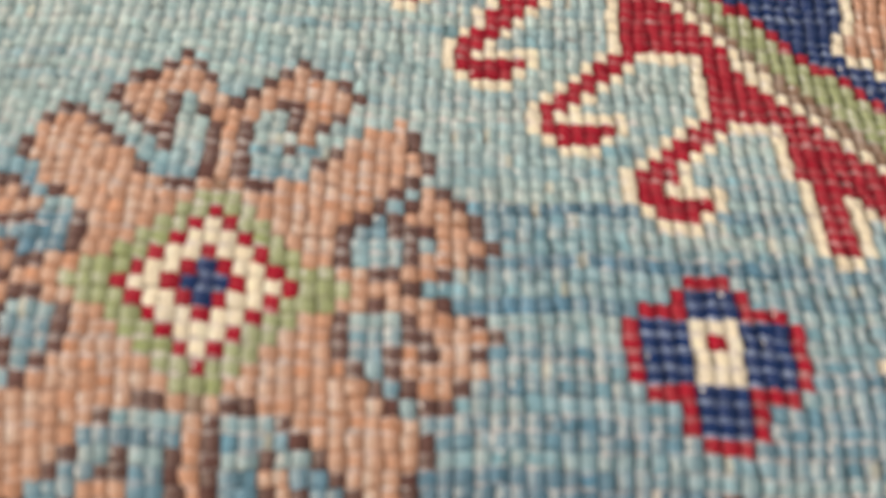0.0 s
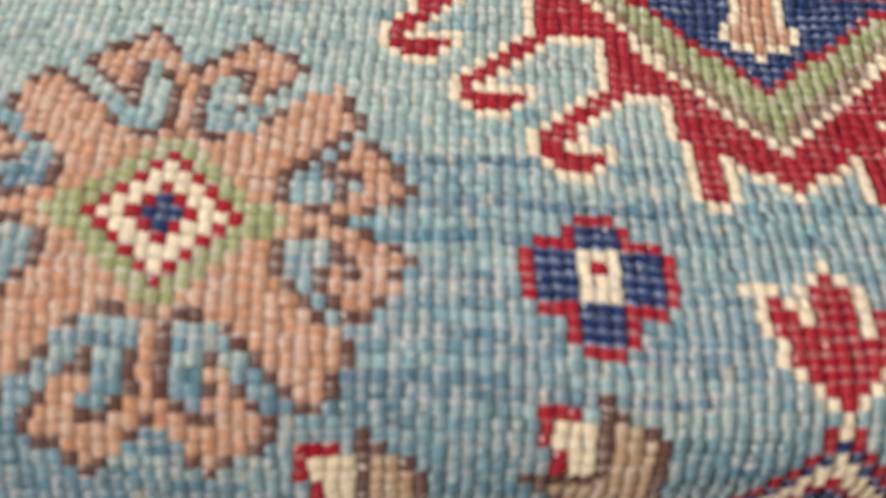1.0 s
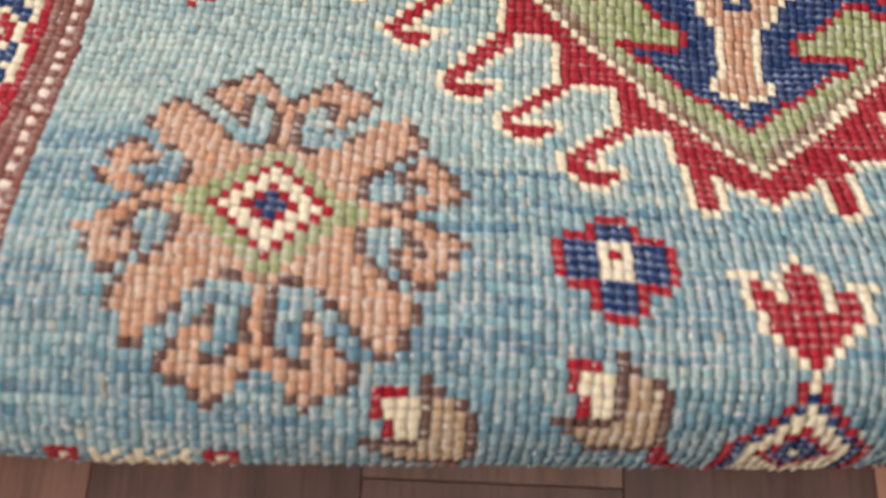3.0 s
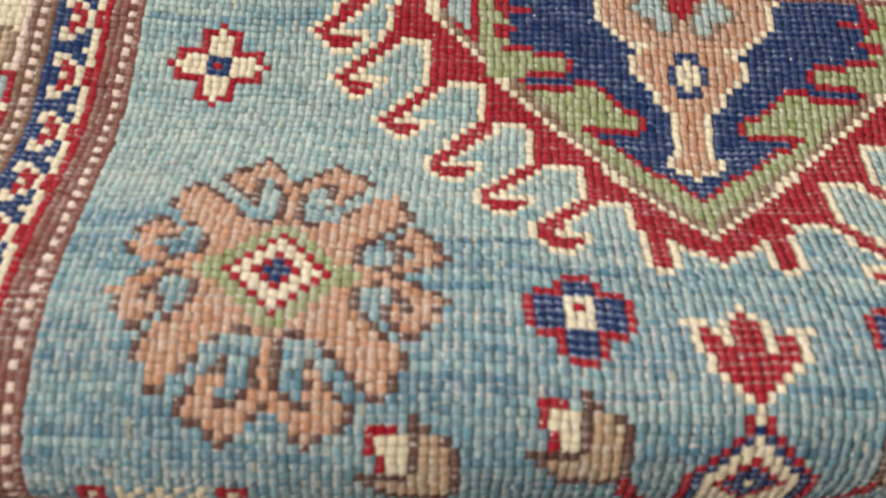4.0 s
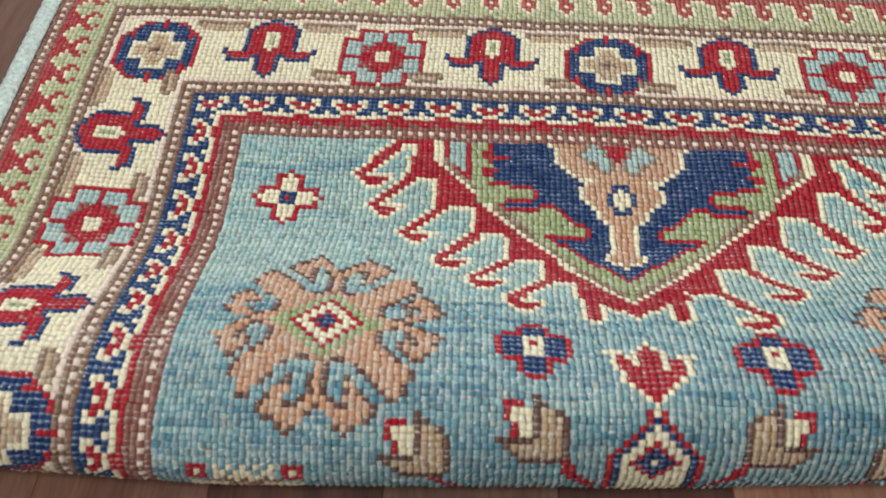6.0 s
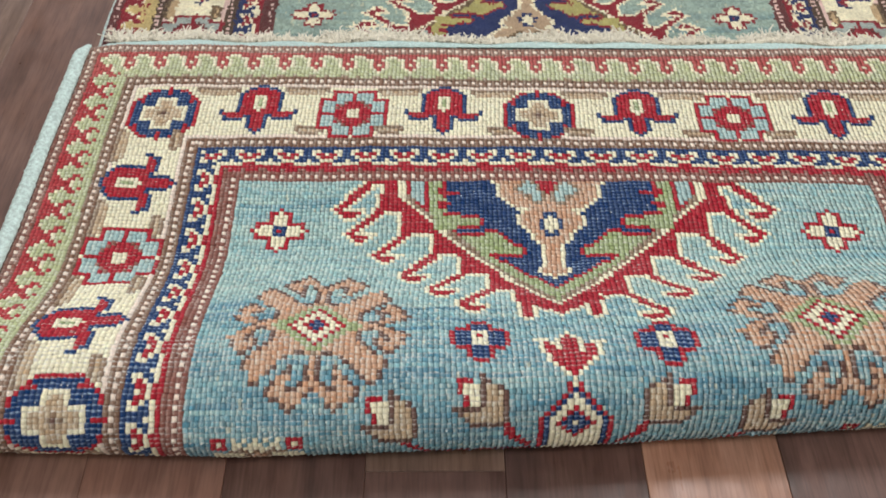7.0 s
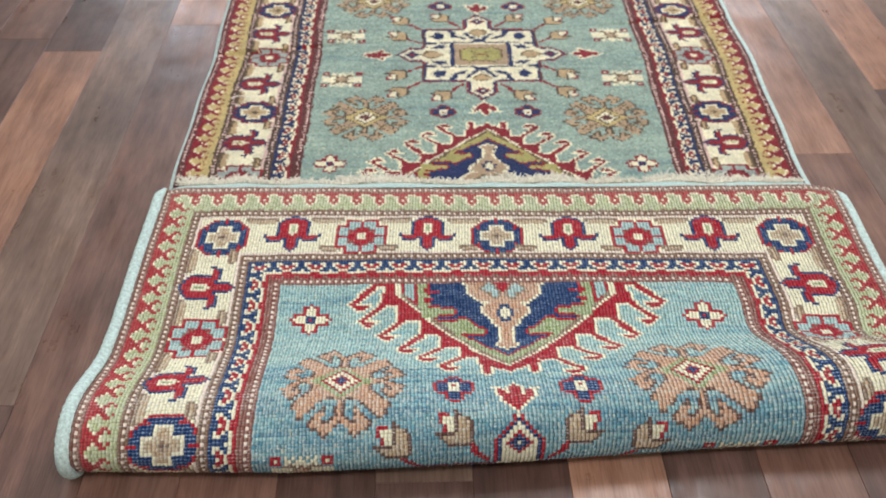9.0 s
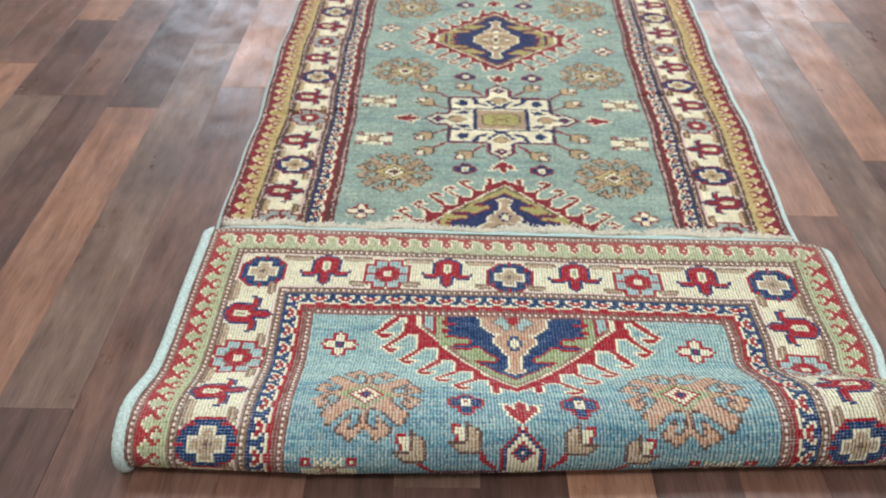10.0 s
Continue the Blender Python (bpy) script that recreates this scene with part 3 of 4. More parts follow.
def lay_border(canvas):
    rows, cols = canvas.shape
    v, u = np.mgrid[0:rows, 0:cols]
    b_end = np.minimum(v, rows - 1 - v)
    b_side = np.minimum(u, cols - 1 - u)
    b_side = np.where(b_side > 25, b_side + 2, b_side)
    side = b_side < b_end
    b = np.where(side, b_side, b_end)
    along = np.where(side, v - 26, u - HALF)
    ink = np.full(canvas.shape, -1, dtype=np.int16)
    ink[b < END] = CREAM
    for first, colour in ((0, MAUVE), (13, UMBER), (35, UMBER), (46, MAUVE)):
        ink[(b >= first) & (b < first + 3)] = colour
    outer, inner, ends = tile(GUARD_OUTER), tile(GUARD_INNER), tile(GUARD_END)
    m = (b >= 3) & (b < 13)
    ink[m] = np.where(side[m], outer[b[m] - 3, along[m] % 8], ends[b[m] - 3, along[m] % 8])
    m = (b >= 38) & (b < 46)
    ink[m] = inner[b[m] - 38, along[m] % 9]
    ink[m & side & (b == 45)] = MAUVE
    ink[(b == 34) | (b == 16)] = DOT
    paint = ink >= 0
    canvas[paint] = ink[paint]
    navy, grey, tul = border_flower(NAVY), border_flower(GREY), border_tulip()
    bars = []
    for reach in (5, 3):
        bar = Motif(6, 1)
        bar.paint((bar.v == -1) & (np.abs(bar.u) <= reach), OLIVE)
        bar.paint((bar.v == 0) & (np.abs(bar.u) <= reach), OLIVE)
        bar.paint((bar.v >= 0) & (np.abs(bar.u) <= reach - 1), BEIGE)
        bar.paint((bar.v == 1) & (np.abs(bar.u) <= reach - 1) & (reach < 4), OLIVE)
        bars.append(bar)

    def put(motif, run, offset, which):
        """which: 0 the first end, 1 the last end, 2 and 3 the sides; offset: knots from the band's middle, towards the field."""
        if which == 0:
            motif.lay(canvas, 25 + offset, HALF + run)
        elif which == 1:
            motif.lay(canvas, rows - 26 - offset, HALF + run, flip_v=True)
        else:
            t = Motif(motif.high, motif.wide)
            t.ink = np.ascontiguousarray(motif.ink.T)
            col = 24 + offset
            t.lay(canvas, 26 + run, col if which == 2 else cols - 1 - col, flip_u=which == 3)
    for which in (0, 1):
        for i in range(-4, 5):
            put((navy, tul, grey, tul)[i % 4], round(i * 22.7) + (1 if i == 4 else 0), 1 if i % 2 == 0 else 0, which)
            if i < 4:
                put(bars[0], round((i + 0.5) * 22.7), -7, which)
                if -4 < i < 3:
                    put(bars[1], round((i + 0.5) * 22.7) + (2 if i % 2 else -2), 7, which)
    steps = 28

    def step_row(i):
        """Rows from the corner flower: the weaver set the first ones closer."""
        return round(22.6 * i if i <= 4 else 90 + (i - 4) * (rows - 53 - 90) / (steps - 4))
    for which in (2, 3):
        for i in range(0, steps + 1):
            if 0 < i < steps:
                put((navy, tul, grey, tul)[i % 4], step_row(i), 0, which)
            if i < steps:
                half = (step_row(i) + step_row(i + 1)) // 2
                put(bars[0], half, -7, which)
                put(bars[1], half + (2 if i % 2 else -2), 6, which)
    return b


lay_field(design)
band = lay_border(design)

# two loops a knot: double the columns, and set the small dots of the narrow stripes
loops = np.repeat(design, 2, axis=1)
band2 = np.repeat(band, 2, axis=1)
from_side, from_end = np.minimum(np.arange(2 * HALF + 1), 2 * HALF - np.arange(2 * HALF + 1)), np.minimum(np.arange(ROWS_ALL), ROWS_ALL - 1 - np.arange(ROWS_ALL))
run2 = np.where(np.repeat(from_side, 2)[None, :] < from_end[:, None], 2 * np.arange(ROWS_ALL)[:, None], np.arange(loops.shape[1])[None, :])
for first in (0, 13, 35, 46):
    loops[(band2 == first + 1) & (run2 % 4 < 2)] = DOT

BACK_DYES = {
    FIELD: (117, 163, 171), NAVY: (20, 51, 98), RED: (161, 31, 47), CREAM: (230, 222, 189), TAN: (189, 142, 110), BROWN: (98, 70, 63),
    GREEN: (143, 159, 107), MAUVE: (128, 78, 69), GREY: (150, 180, 180), DOT: (228, 208, 192), GOLD: (170, 178, 132), OLIVE: (134, 108, 86), BEIGE: (180, 154, 122), UMBER: (120, 88, 70)}
PILE_DYES = {
    FIELD: (150, 169, 156), NAVY: (26, 42, 88), RED: (132, 22, 36), CREAM: (236, 227, 194), TAN: (180, 154, 124), BROWN: (86, 74, 62),
    GREEN: (172, 164, 100), MAUVE: (92, 44, 42), GREY: (160, 170, 162), DOT: (222, 190, 178), GOLD: (196, 174, 116), OLIVE: (108, 88, 62), BEIGE: (190, 162, 122), UMBER: (78, 58, 42)}


def dyed(cells, dyes, seed, spread):
    """Linear colours for an array of cells: every knot a little different, the field streaked by its dye lots."""
    rng = np.random.default_rng(seed)
    table = np.array([lin(*dyes[k]) for k in range(14)]) * (1.07 if seed == 1 else 1.0)
    col = table[cells]
    rows, cols = cells.shape
    walk_rows = np.cumsum(rng.normal(0, 1, rows + 60))
    slow = np.convolve(walk_rows - np.convolve(walk_rows, np.ones(61) / 61, "same"), np.ones(5) / 5, "same")[30:30 + rows]
    slow = slow / (np.abs(slow).max() + 1e-9)
    streak = rng.normal(0, 1, (rows, cols // 24 + 2))
    streak = np.repeat(streak, 24, axis=1)[:, :cols]
    kernel = np.ones(31) / 31
    streak = np.apply_along_axis(lambda r: np.convolve(r, kernel, "same"), 1, streak)
    lot = slow[:, None] * 0.6 + streak * 0.55
    if seed == 2:
        lot = lot * 0.6
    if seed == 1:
        # past the crest a cooler dye lot, its tone darkened partly for shade there
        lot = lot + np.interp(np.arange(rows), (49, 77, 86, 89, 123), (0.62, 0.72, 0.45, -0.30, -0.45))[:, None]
    field = cells == FIELD
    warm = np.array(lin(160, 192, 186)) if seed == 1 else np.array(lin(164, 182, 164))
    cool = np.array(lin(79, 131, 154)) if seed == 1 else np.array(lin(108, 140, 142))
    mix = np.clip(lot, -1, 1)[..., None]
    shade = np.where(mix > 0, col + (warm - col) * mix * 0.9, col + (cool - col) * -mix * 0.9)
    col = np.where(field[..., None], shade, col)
    knot = 1.0 + rng.normal(0.0, 1.0, (rows, cols)) * np.where(field, spread, spread * 0.5)
    lint = (rng.random((rows, cols)) < (0.010 if seed == 1 else 0.025)) & field
    col = col * np.clip(knot, 0.45, 1.6)[..., None]
    col = np.where(lint[..., None], col * 0.45 + np.array(lin(214, 210, 176)) * 0.5, col)
    return np.clip(col, 0.004, 0.9)


# ---------------- the rug's shape ----------------
KNOT, PITCH_FLAP, PITCH_PILE = 0.00338, 0.00338, 0.003064
TURN_RUG, PIVOT = 0.02, (0.0, 0.85)
END_Y, FLAT_Z = 0.523, 0.021
MIDDLE_ROW, JOIN_ROW = 355, 192
STATIONS = (-0.40, -0.20, 0.0, 0.20, 0.34, 0.42)
CREST_Y = (0.165, 0.177, 0.164, 0.194, 0.200, 0.206)
CREST_Z = (0.051, 0.057, 0.062, 0.066, 0.076, 0.076)
FOOT_Y = (0.265, 0.302, 0.290, 0.304, 0.298, 0.278)
NOSE_Y = (0.130, 0.1265, 0.1360, 0.1510, 0.1585, 0.1605)
NOSE_Z = (0.028, 0.029, 0.027, 0.026, 0.026, 0.026)


def flap_profile(x):
    """The back of the folded end, as (y, z) from its outer edge over the swelling to the fold's nose and under it."""
    cy, cz, fy, ny, nz = (np.interp(x, STATIONS, s) for s in (CREST_Y, CREST_Z, FOOT_Y, NOSE_Y, NOSE_Z))
    flat_y = np.linspace(END_Y, fy, 30)[:-1]
    flat_z = FLAT_Z + 0.0015 * np.sin(x * 9 + flat_y * 21) - 0.001 * np.clip((0.36 - flat_y) / 0.06, 0, 1)
    rise_y = np.linspace(fy, cy, 30)
    s = (fy - rise_y) / (fy - cy)
    rise_z = flat_z[-1] + (cz - flat_z[-1]) * (s * s * (3 - 2 * s))
    a = np.linspace(0, math.pi / 2, 24)[1:]
    front_y, front_z = cy - (cy - ny) * np.sin(a), nz + (cz - nz) * np.cos(a)
    under_y, under_z = ny + 0.020 * (1 - np.cos(a)), nz - (nz - 0.003) * np.sin(a)
    return np.r_[flat_y, rise_y, front_y, under_y], np.r_[flat_z, rise_z, front_z, under_z]


def rug_point_table(xs, rows):
    """Places of the back surface for columns at xs and (fractional) rows: array rows x cols x 3, in the rug's own space."""
    out = np.zeros((len(rows), len(xs), 3))
    rows = np.asarray(rows, dtype=float)
    for j, x in enumerate(xs):
        y, z = flap_profile(x)
        arc = np.r_[0, np.cumsum(np.hypot(np.diff(y), np.diff(z)))]
        fold = arc[-1] / PITCH_FLAP
        want = rows * PITCH_FLAP
        yy, zz = np.interp(want, arc, y), np.interp(want, arc, z)
        past = rows > fold
        lie = 0.85 + (rows - MIDDLE_ROW) * PITCH_PILE
        join = 0.85 + (JOIN_ROW - MIDDLE_ROW) * PITCH_PILE
        bridge = y[-1] + (join - y[-1]) * (rows - fold) / max(JOIN_ROW - fold, 1)
        yy = np.where(past, np.where(rows < JOIN_ROW, bridge, lie), yy)
        zz = np.where(past, 0.003 + 0.0012 * (1 + np.sin(yy * 15 + x * 6)) * np.clip((rows - 200) / 46, 0, 1), zz)
        out[:, j, 0], out[:, j, 1], out[:, j, 2] = x, yy, zz
    # the outer guard is woven a little tighter than the rest
    ax = np.abs(np.array(xs))
    tight = np.where(np.array(xs) < 0, 0.92, 0.95)
    out[:, :, 0] = (np.sign(xs) * np.where(ax > 0.338, 0.338 + (ax - 0.338) * tight, ax))[None, :]
    # the folded end is stretched a little wider on one side
    xa = np.array(xs)[None, :]
    flat = np.clip((96 - rows) / 38, 0, 1)[:, None]
    lift = np.clip((177 - rows) / 38, 0, 1)[:, None]
    out[:, :, 0] += np.where(xa > 0, np.maximum(0.057 * xa * flat, 0.011 * np.clip((xa - 0.17) / 0.06, 0, 1) * lift), 0.012 * xa * flat)
    out[:, :, 0] *= 1 + 0.04 * np.clip((out[:, :, 1] - 0.55) / 0.8, 0, 1) * (rows > 154)[:, None]
    # the corners of the folded end are pulled in and rounded
    out[:, :, 1] -= 0.007 * np.clip((ax - 0.352) / 0.045, 0, 1)[None, :] ** 2 * np.clip((20 - rows) / 20, 0, 1)[:, None]
    low = np.clip((rows - 70) / 40, 0, 1)[:, None] * (rows < 154)[:, None]
    out[:, :, 0] += (np.where(xa > 0, 0.0485, 0.006) * xa + 0.003 * np.clip((-xa - 0.17) / 0.06, 0, 1)) * low
    # the side border bows inwards on the swelling
    bow = np.exp(-((rows - 95) / 22) ** 2)[:, None]
    out[:, :, 0] += 0.0048 * bow * np.clip((-xa - 0.19) / 0.04, 0, 1) * np.clip((0.40 + xa) / 0.13, 0, 1)
    # the weaver's hand: rows and edges wander a little
    wave = 0.0005 * np.sin(xa * 61 + rows[:, None] * 0.065) + 0.0003 * np.sin(xa * 173 + rows[:, None] * 0.27 + 2.0)
    out[:, :, 1] += wave * (rows < 115)[:, None]
    out[:, :, 0] += 0.0022 * np.sin(rows * 0.040)[:, None] * (np.abs(np.array(xs)) / 0.4)[None, :] + 0.0012 * np.sin(rows * 0.108 + 1.0)[:, None]
    return out


def surface_normals(p):
    du, dv = np.gradient(p, axis=1), np.gradient(p, axis=0)
    n = np.cross(dv, du)
    return n / np.maximum(np.linalg.norm(n, axis=2, keepdims=True), 1e-9)


rug = new("rug")
rug.matrix_world = Matrix.Translation((PIVOT[0], PIVOT[1], 0)) @ Matrix.Rotation(TURN_RUG, 4, "Z") @ Matrix.Translation((-PIVOT[0], -PIVOT[1], 0))
tagged(rug, "light-blue patterned wool rug with one end folded over", "rug")

EDGE = (2 * HALF + 1) * KNOT / 2


TOP_LIGHT = 0.40


def back_weave():
    """The knotted back of the folded end: every knot is one proud and one sunken loop, rows parted by the wefts."""
    last = 151
    rng = np.random.default_rng(5)
    knots = 2 * HALF + 1
    cols_n, rows_n = knots * 6 + 1, last * 4 + 1
    at_u = (np.arange(knots)[:, None] + np.array([0.0, 0.12, 0.34, 0.52, 0.66, 0.84])).ravel()
    at_v = (np.arange(last)[:, None] + np.array([0.0, 0.18, 0.5, 0.82])).ravel()
    p = rug_point_table((np.append(at_u, knots) - knots / 2) * KNOT, np.append(at_v, last))
    n = surface_normals(p)
    across = np.append(np.tile(np.array([0.30, 0.88, 1.0, 0.72, 0.66, 0.54]), knots), 0.0)
    low = np.interp(np.arange(last), (62, 84), (0.0, 0.4))  # past the crest the rows lie open and the ribs close up
    open_rows = np.append(np.repeat(low, 4), 0.4)
    beads = np.append(np.tile(np.array([0.75, 0.97, 1.0, 0.96]), last), 0.75)
    lengthwise = beads + (1.0 - beads) * 0.5 * open_rows

    def spread(a, down=4, over=6):
        return np.pad(np.repeat(np.repeat(a, down, axis=0), over, axis=1), ((0, 1), (0, 1)), mode="edge")
    h = 0.0014 * across[None, :] * lengthwise[:, None] * spread(rng.normal(1.0, 0.17, (last, knots)))
    p = p + n * h[..., None] - n * 0.0006
    p[:, :, 0] += 0.00015 * rng.normal(0, 1, (rows_n, cols_n)) + 0.00026 * spread(rng.normal(0, 1, (last, knots)))
    p[:, :, 1] += 0.00015 * rng.normal(0, 1, (rows_n, cols_n)) + 0.00018 * spread(rng.normal(0, 1, (last, knots)))
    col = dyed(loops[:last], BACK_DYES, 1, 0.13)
    fade = np.where(band2[:last] < 13, 0.045, 0.0) * np.where(np.arange(last)[:, None] < 14, 2.6, 1.0)
    col = col + (np.array(lin(214, 204, 176)) - col) * fade[..., None]
    col = np.repeat(np.repeat(col, 3, axis=1), 4, axis=0)
    # highlights on the proud loops are painted as a paler colour
    lit_tops = np.clip(rng.normal(TOP_LIGHT, 0.21, (last, knots)), 0.03, 0.80)
    lit_tops = np.repeat(np.repeat(lit_tops, 4, axis=0), 6, axis=1) * np.tile(np.array([0.15, 0.85, 0.70, 0.28, 0.40, 0.14]), knots)[None, :] * np.tile(np.array([0.5, 1.0, 0.9, 0.1]), last)[:, None]
    # shade in the grooves between loops and rows, multiplied into the colour
    groove_shade = np.tile(np.array([0.58, 1.13, 1.08, 0.92, 0.82, 0.67]), knots)[None, :]
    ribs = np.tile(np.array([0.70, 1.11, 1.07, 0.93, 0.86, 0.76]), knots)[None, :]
    groove_shade = groove_shade + (ribs - groove_shade) * open_rows[:-1, None]
    row_shade = np.tile(np.array([0.97, 1.04, 1.03, 0.92]), last)
    col = col * groove_shade[..., None] * (row_shade + (1.0 - row_shade) * 0.7 * open_rows[:-1])[:, None, None]
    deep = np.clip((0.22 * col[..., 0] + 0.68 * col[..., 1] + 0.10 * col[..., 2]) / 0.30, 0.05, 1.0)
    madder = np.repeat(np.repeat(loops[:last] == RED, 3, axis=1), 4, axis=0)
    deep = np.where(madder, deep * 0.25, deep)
    col = col + (np.array(lin(224, 229, 214)) - col) * (lit_tops * deep)[..., None]
    # pale wefts that show between some rows, in runs
    weft = np.array(lin(214, 212, 204))
    bare = np.clip(rng.normal(0.0, 0.13, (last, 1)), 0, 0.36) * np.interp(np.arange(last), (60, 90), (0.5, 1.9))[:, None]
    show = np.clip(rng.normal(0.05, 0.16, (last, knots)) + bare * rng.uniform(0.3, 1.4, (last, knots)), 0, 0.55)
    for r in range(last):
        for _ in range(rng.poisson(5.0)):
            c0, ln = rng.integers(0, knots), int(rng.integers(3, 26))
            show[r, c0:c0 + ln] += np.clip(rng.normal(0.24, 0.16, len(show[r, c0:c0 + ln])), 0, 0.6)
    blue = (loops[:last, ::2] == NAVY) | (loops[:last, 1::2] == NAVY)
    show = np.clip(show + blue * np.clip(rng.normal(0.16, 0.20, (last, knots)), 0, 0.6), 0, 0.62)
    show = np.clip(show * (1.0 + 1.6 * low[:, None]), 0, 0.85)
    lines = np.repeat(show, 6, axis=1) * np.where(madder[::4], 0.55, 1.0) * np.tile(np.array([0.6, 1.0, 1.0, 0.7, 0.35, 0.35]), knots)[None, :]
    tone = np.where(np.repeat(blue, 6, axis=1)[..., None], np.array(lin(158, 180, 204)), weft)
    for k, share in ((3, 1.0), (0, 0.65)):
        col[k::4] = col[k::4] + (tone - col[k::4]) * (lines * share)[..., None]
    # the shade painted into the grooves varies from knot to knot
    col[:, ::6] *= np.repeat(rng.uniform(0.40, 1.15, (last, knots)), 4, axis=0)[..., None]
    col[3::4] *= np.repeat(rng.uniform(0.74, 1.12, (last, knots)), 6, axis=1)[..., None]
    # painted glints: near-white specks on the tops of some loops
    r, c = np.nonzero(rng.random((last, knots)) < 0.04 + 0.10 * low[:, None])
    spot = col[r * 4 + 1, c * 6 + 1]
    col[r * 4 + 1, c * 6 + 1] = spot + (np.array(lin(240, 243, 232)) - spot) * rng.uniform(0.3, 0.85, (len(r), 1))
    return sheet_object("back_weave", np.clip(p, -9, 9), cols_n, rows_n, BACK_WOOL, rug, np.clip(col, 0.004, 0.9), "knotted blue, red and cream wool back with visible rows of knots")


def pile():
    """The cut pile, on top of the lying part and under the folded end."""
    rng = np.random.default_rng(9)
    cols_n, rows_n = (2 * HALF + 1) * 2 + 1, ROWS_ALL + 1
    xs = np.linspace(-EDGE, EDGE, cols_n)
    p = rug_point_table(xs, np.arange(rows_n).astype(float))
    n = surface_normals(p)
    p = p - n * (0.0075 + rng.normal(0, 0.00035, (rows_n, cols_n)))[..., None]
    p[:, :, 2] = np.maximum(p[:, :, 2], 0.0012)
    # creases left by folding
    for y0, deep in ((0.911, 0.0034), (1.25, 0.002)):
        line = y0 + 0.147 * p[:, :, 0] + 0.002 * np.sin(p[:, :, 0] * 23)
        lying = (np.arange(rows_n) > 200)[:, None]
        p[:, :, 2] -= lying * deep * (0.35 + 0.65 * np.clip((np.abs(p[:, :, 0]) - 0.18) / 0.08, 0, 1)) * (np.exp(-((p[:, :, 1] - line) / 0.0035) ** 2) - 0.5 * np.exp(-((p[:, :, 1] - line - 0.014) / 0.009) ** 2))
    r = np.clip(np.arange(ROWS_ALL)[:, None] + np.rint(rng.normal(0, 0.27, (ROWS_ALL, cols_n - 1))).astype(int), 0, ROWS_ALL - 1)
    c = np.clip(np.arange(cols_n - 1)[None, :] + np.rint(rng.normal(0, 0.45, (ROWS_ALL, cols_n - 1))).astype(int), 0, cols_n - 2)
    col = dyed(loops, PILE_DYES, 2, 0.13)[r, c]
    return sheet_object("pile_surface", p, cols_n, rows_n, PILE_WOOL, rug, col, "short wool pile in sea green, red, gold and navy")


def selvedge(side):
    """The overcast long edge: a flat cord wound with pale blue wool, following the rug over the fold."""
    rng = np.random.default_rng(20 + side)
    rows = np.arange(0.0, ROWS_ALL, 0.58)
    p = rug_point_table([side * (EDGE + 0.0050)], rows)[:, 0]
    p[:, 0] -= side * 0.0055 * np.clip((5.4 - rows) / 5.4, 0, 1) ** 2
    inner = rug_point_table([side * (EDGE - 0.002), side * EDGE, side * (EDGE + 0.002)], rows)
    nrm = surface_normals(inner)[:, 1]
    ring = 12
    a = np.linspace(0, 2 * math.pi, ring + 1)
    wind = 1.0 + 0.03 * np.sin(rows * 2.7 + 0.6 * np.sin(rows * 0.17))[:, None] + rng.normal(0, 0.035, (len(rows), ring + 1))
    wind[:, -1] = wind[:, 0]
    wind *= np.clip(0.4 + rows / 5.4, 0, 1)[:, None] * np.interp(rows, (150, 200), (1.0, 0.62))[:, None]
    centre = p - nrm * 0.0036
    verts = centre[:, None, :] + np.stack([0.0061 * np.cos(a)[None, :] * wind, 0 * wind, 0 * wind], -1) + nrm[:, None, :] * (0.0036 * np.sin(a)[None, :] * wind)[..., None]
    verts[:, :, 2] = np.maximum(verts[:, :, 2], 0.0008)
    return sheet_object("selvedge", verts, ring + 1, len(rows), SELVEDGE_WOOL, rug, None, "pale blue wool-wrapped edge cord")


def kilim_end():
    """The narrow flat-woven band past the last knots of the folded end."""
    rng = np.random.default_rng(31)
    cols_n = (2 * HALF + 1) * 2 + 1
    xs = np.linspace(-EDGE - 0.003, EDGE + 0.003, cols_n)
    t = np.linspace(0, 1, 9)
    wave = 0.0016 * np.sin(xs * 37) + 0.0012 * np.sin(xs * 83 + 1)
    rows = []
    for i, k in enumerate(t):
        y = END_Y - 0.007 * np.clip((np.abs(xs) - 0.352) / 0.045, 0, 1) ** 2 + k * (0.0135 + wave) * np.clip((EDGE + 0.006 - np.abs(xs)) / 0.02, 0.25, 1)
        z = 0.0212 - 0.0045 * k ** 2 + 0.0012 * np.sin(xs * 60 + 2) * k + (0.0004 if i % 2 else 0)
        rows.append(np.stack([xs, y, z + rng.normal(0, 0.00015, cols_n)], -1))
    top = np.array(rows)
    under = top[::-1].copy()
    under[:, :, 2] -= 0.0035
    return sheet_object("kilim_end", np.concatenate([top, under]), cols_n, 18, KILIM_WOOL, rug, None, "narrow pale blue flat-woven end band")


def strand(bm, pts, r0, r1):
    """A thin thread of four sides along pts."""
    rings = []
    for i, q in enumerate(pts):
        ahead = (pts[min(i + 1, len(pts) - 1)] - pts[max(i - 1, 0)]).normalized()
        s = ahead.cross(Vector((0, 0, 1)))
        s = s.normalized() if s.length > 1e-6 else Vector((1, 0, 0))
        w = ahead.cross(s)
        r = r0 + (r1 - r0) * i / (len(pts) - 1)
        rings.append([bm.verts.new(q + s * r * c + w * r * d) for c, d in ((1, 0), (0, 1), (-1, 0), (0, -1))])
    for a, b in zip(rings, rings[1:]):
        for k in range(4):
            bm.faces.new((a[k], a[(k + 1) % 4], b[(k + 1) % 4], b[k]))


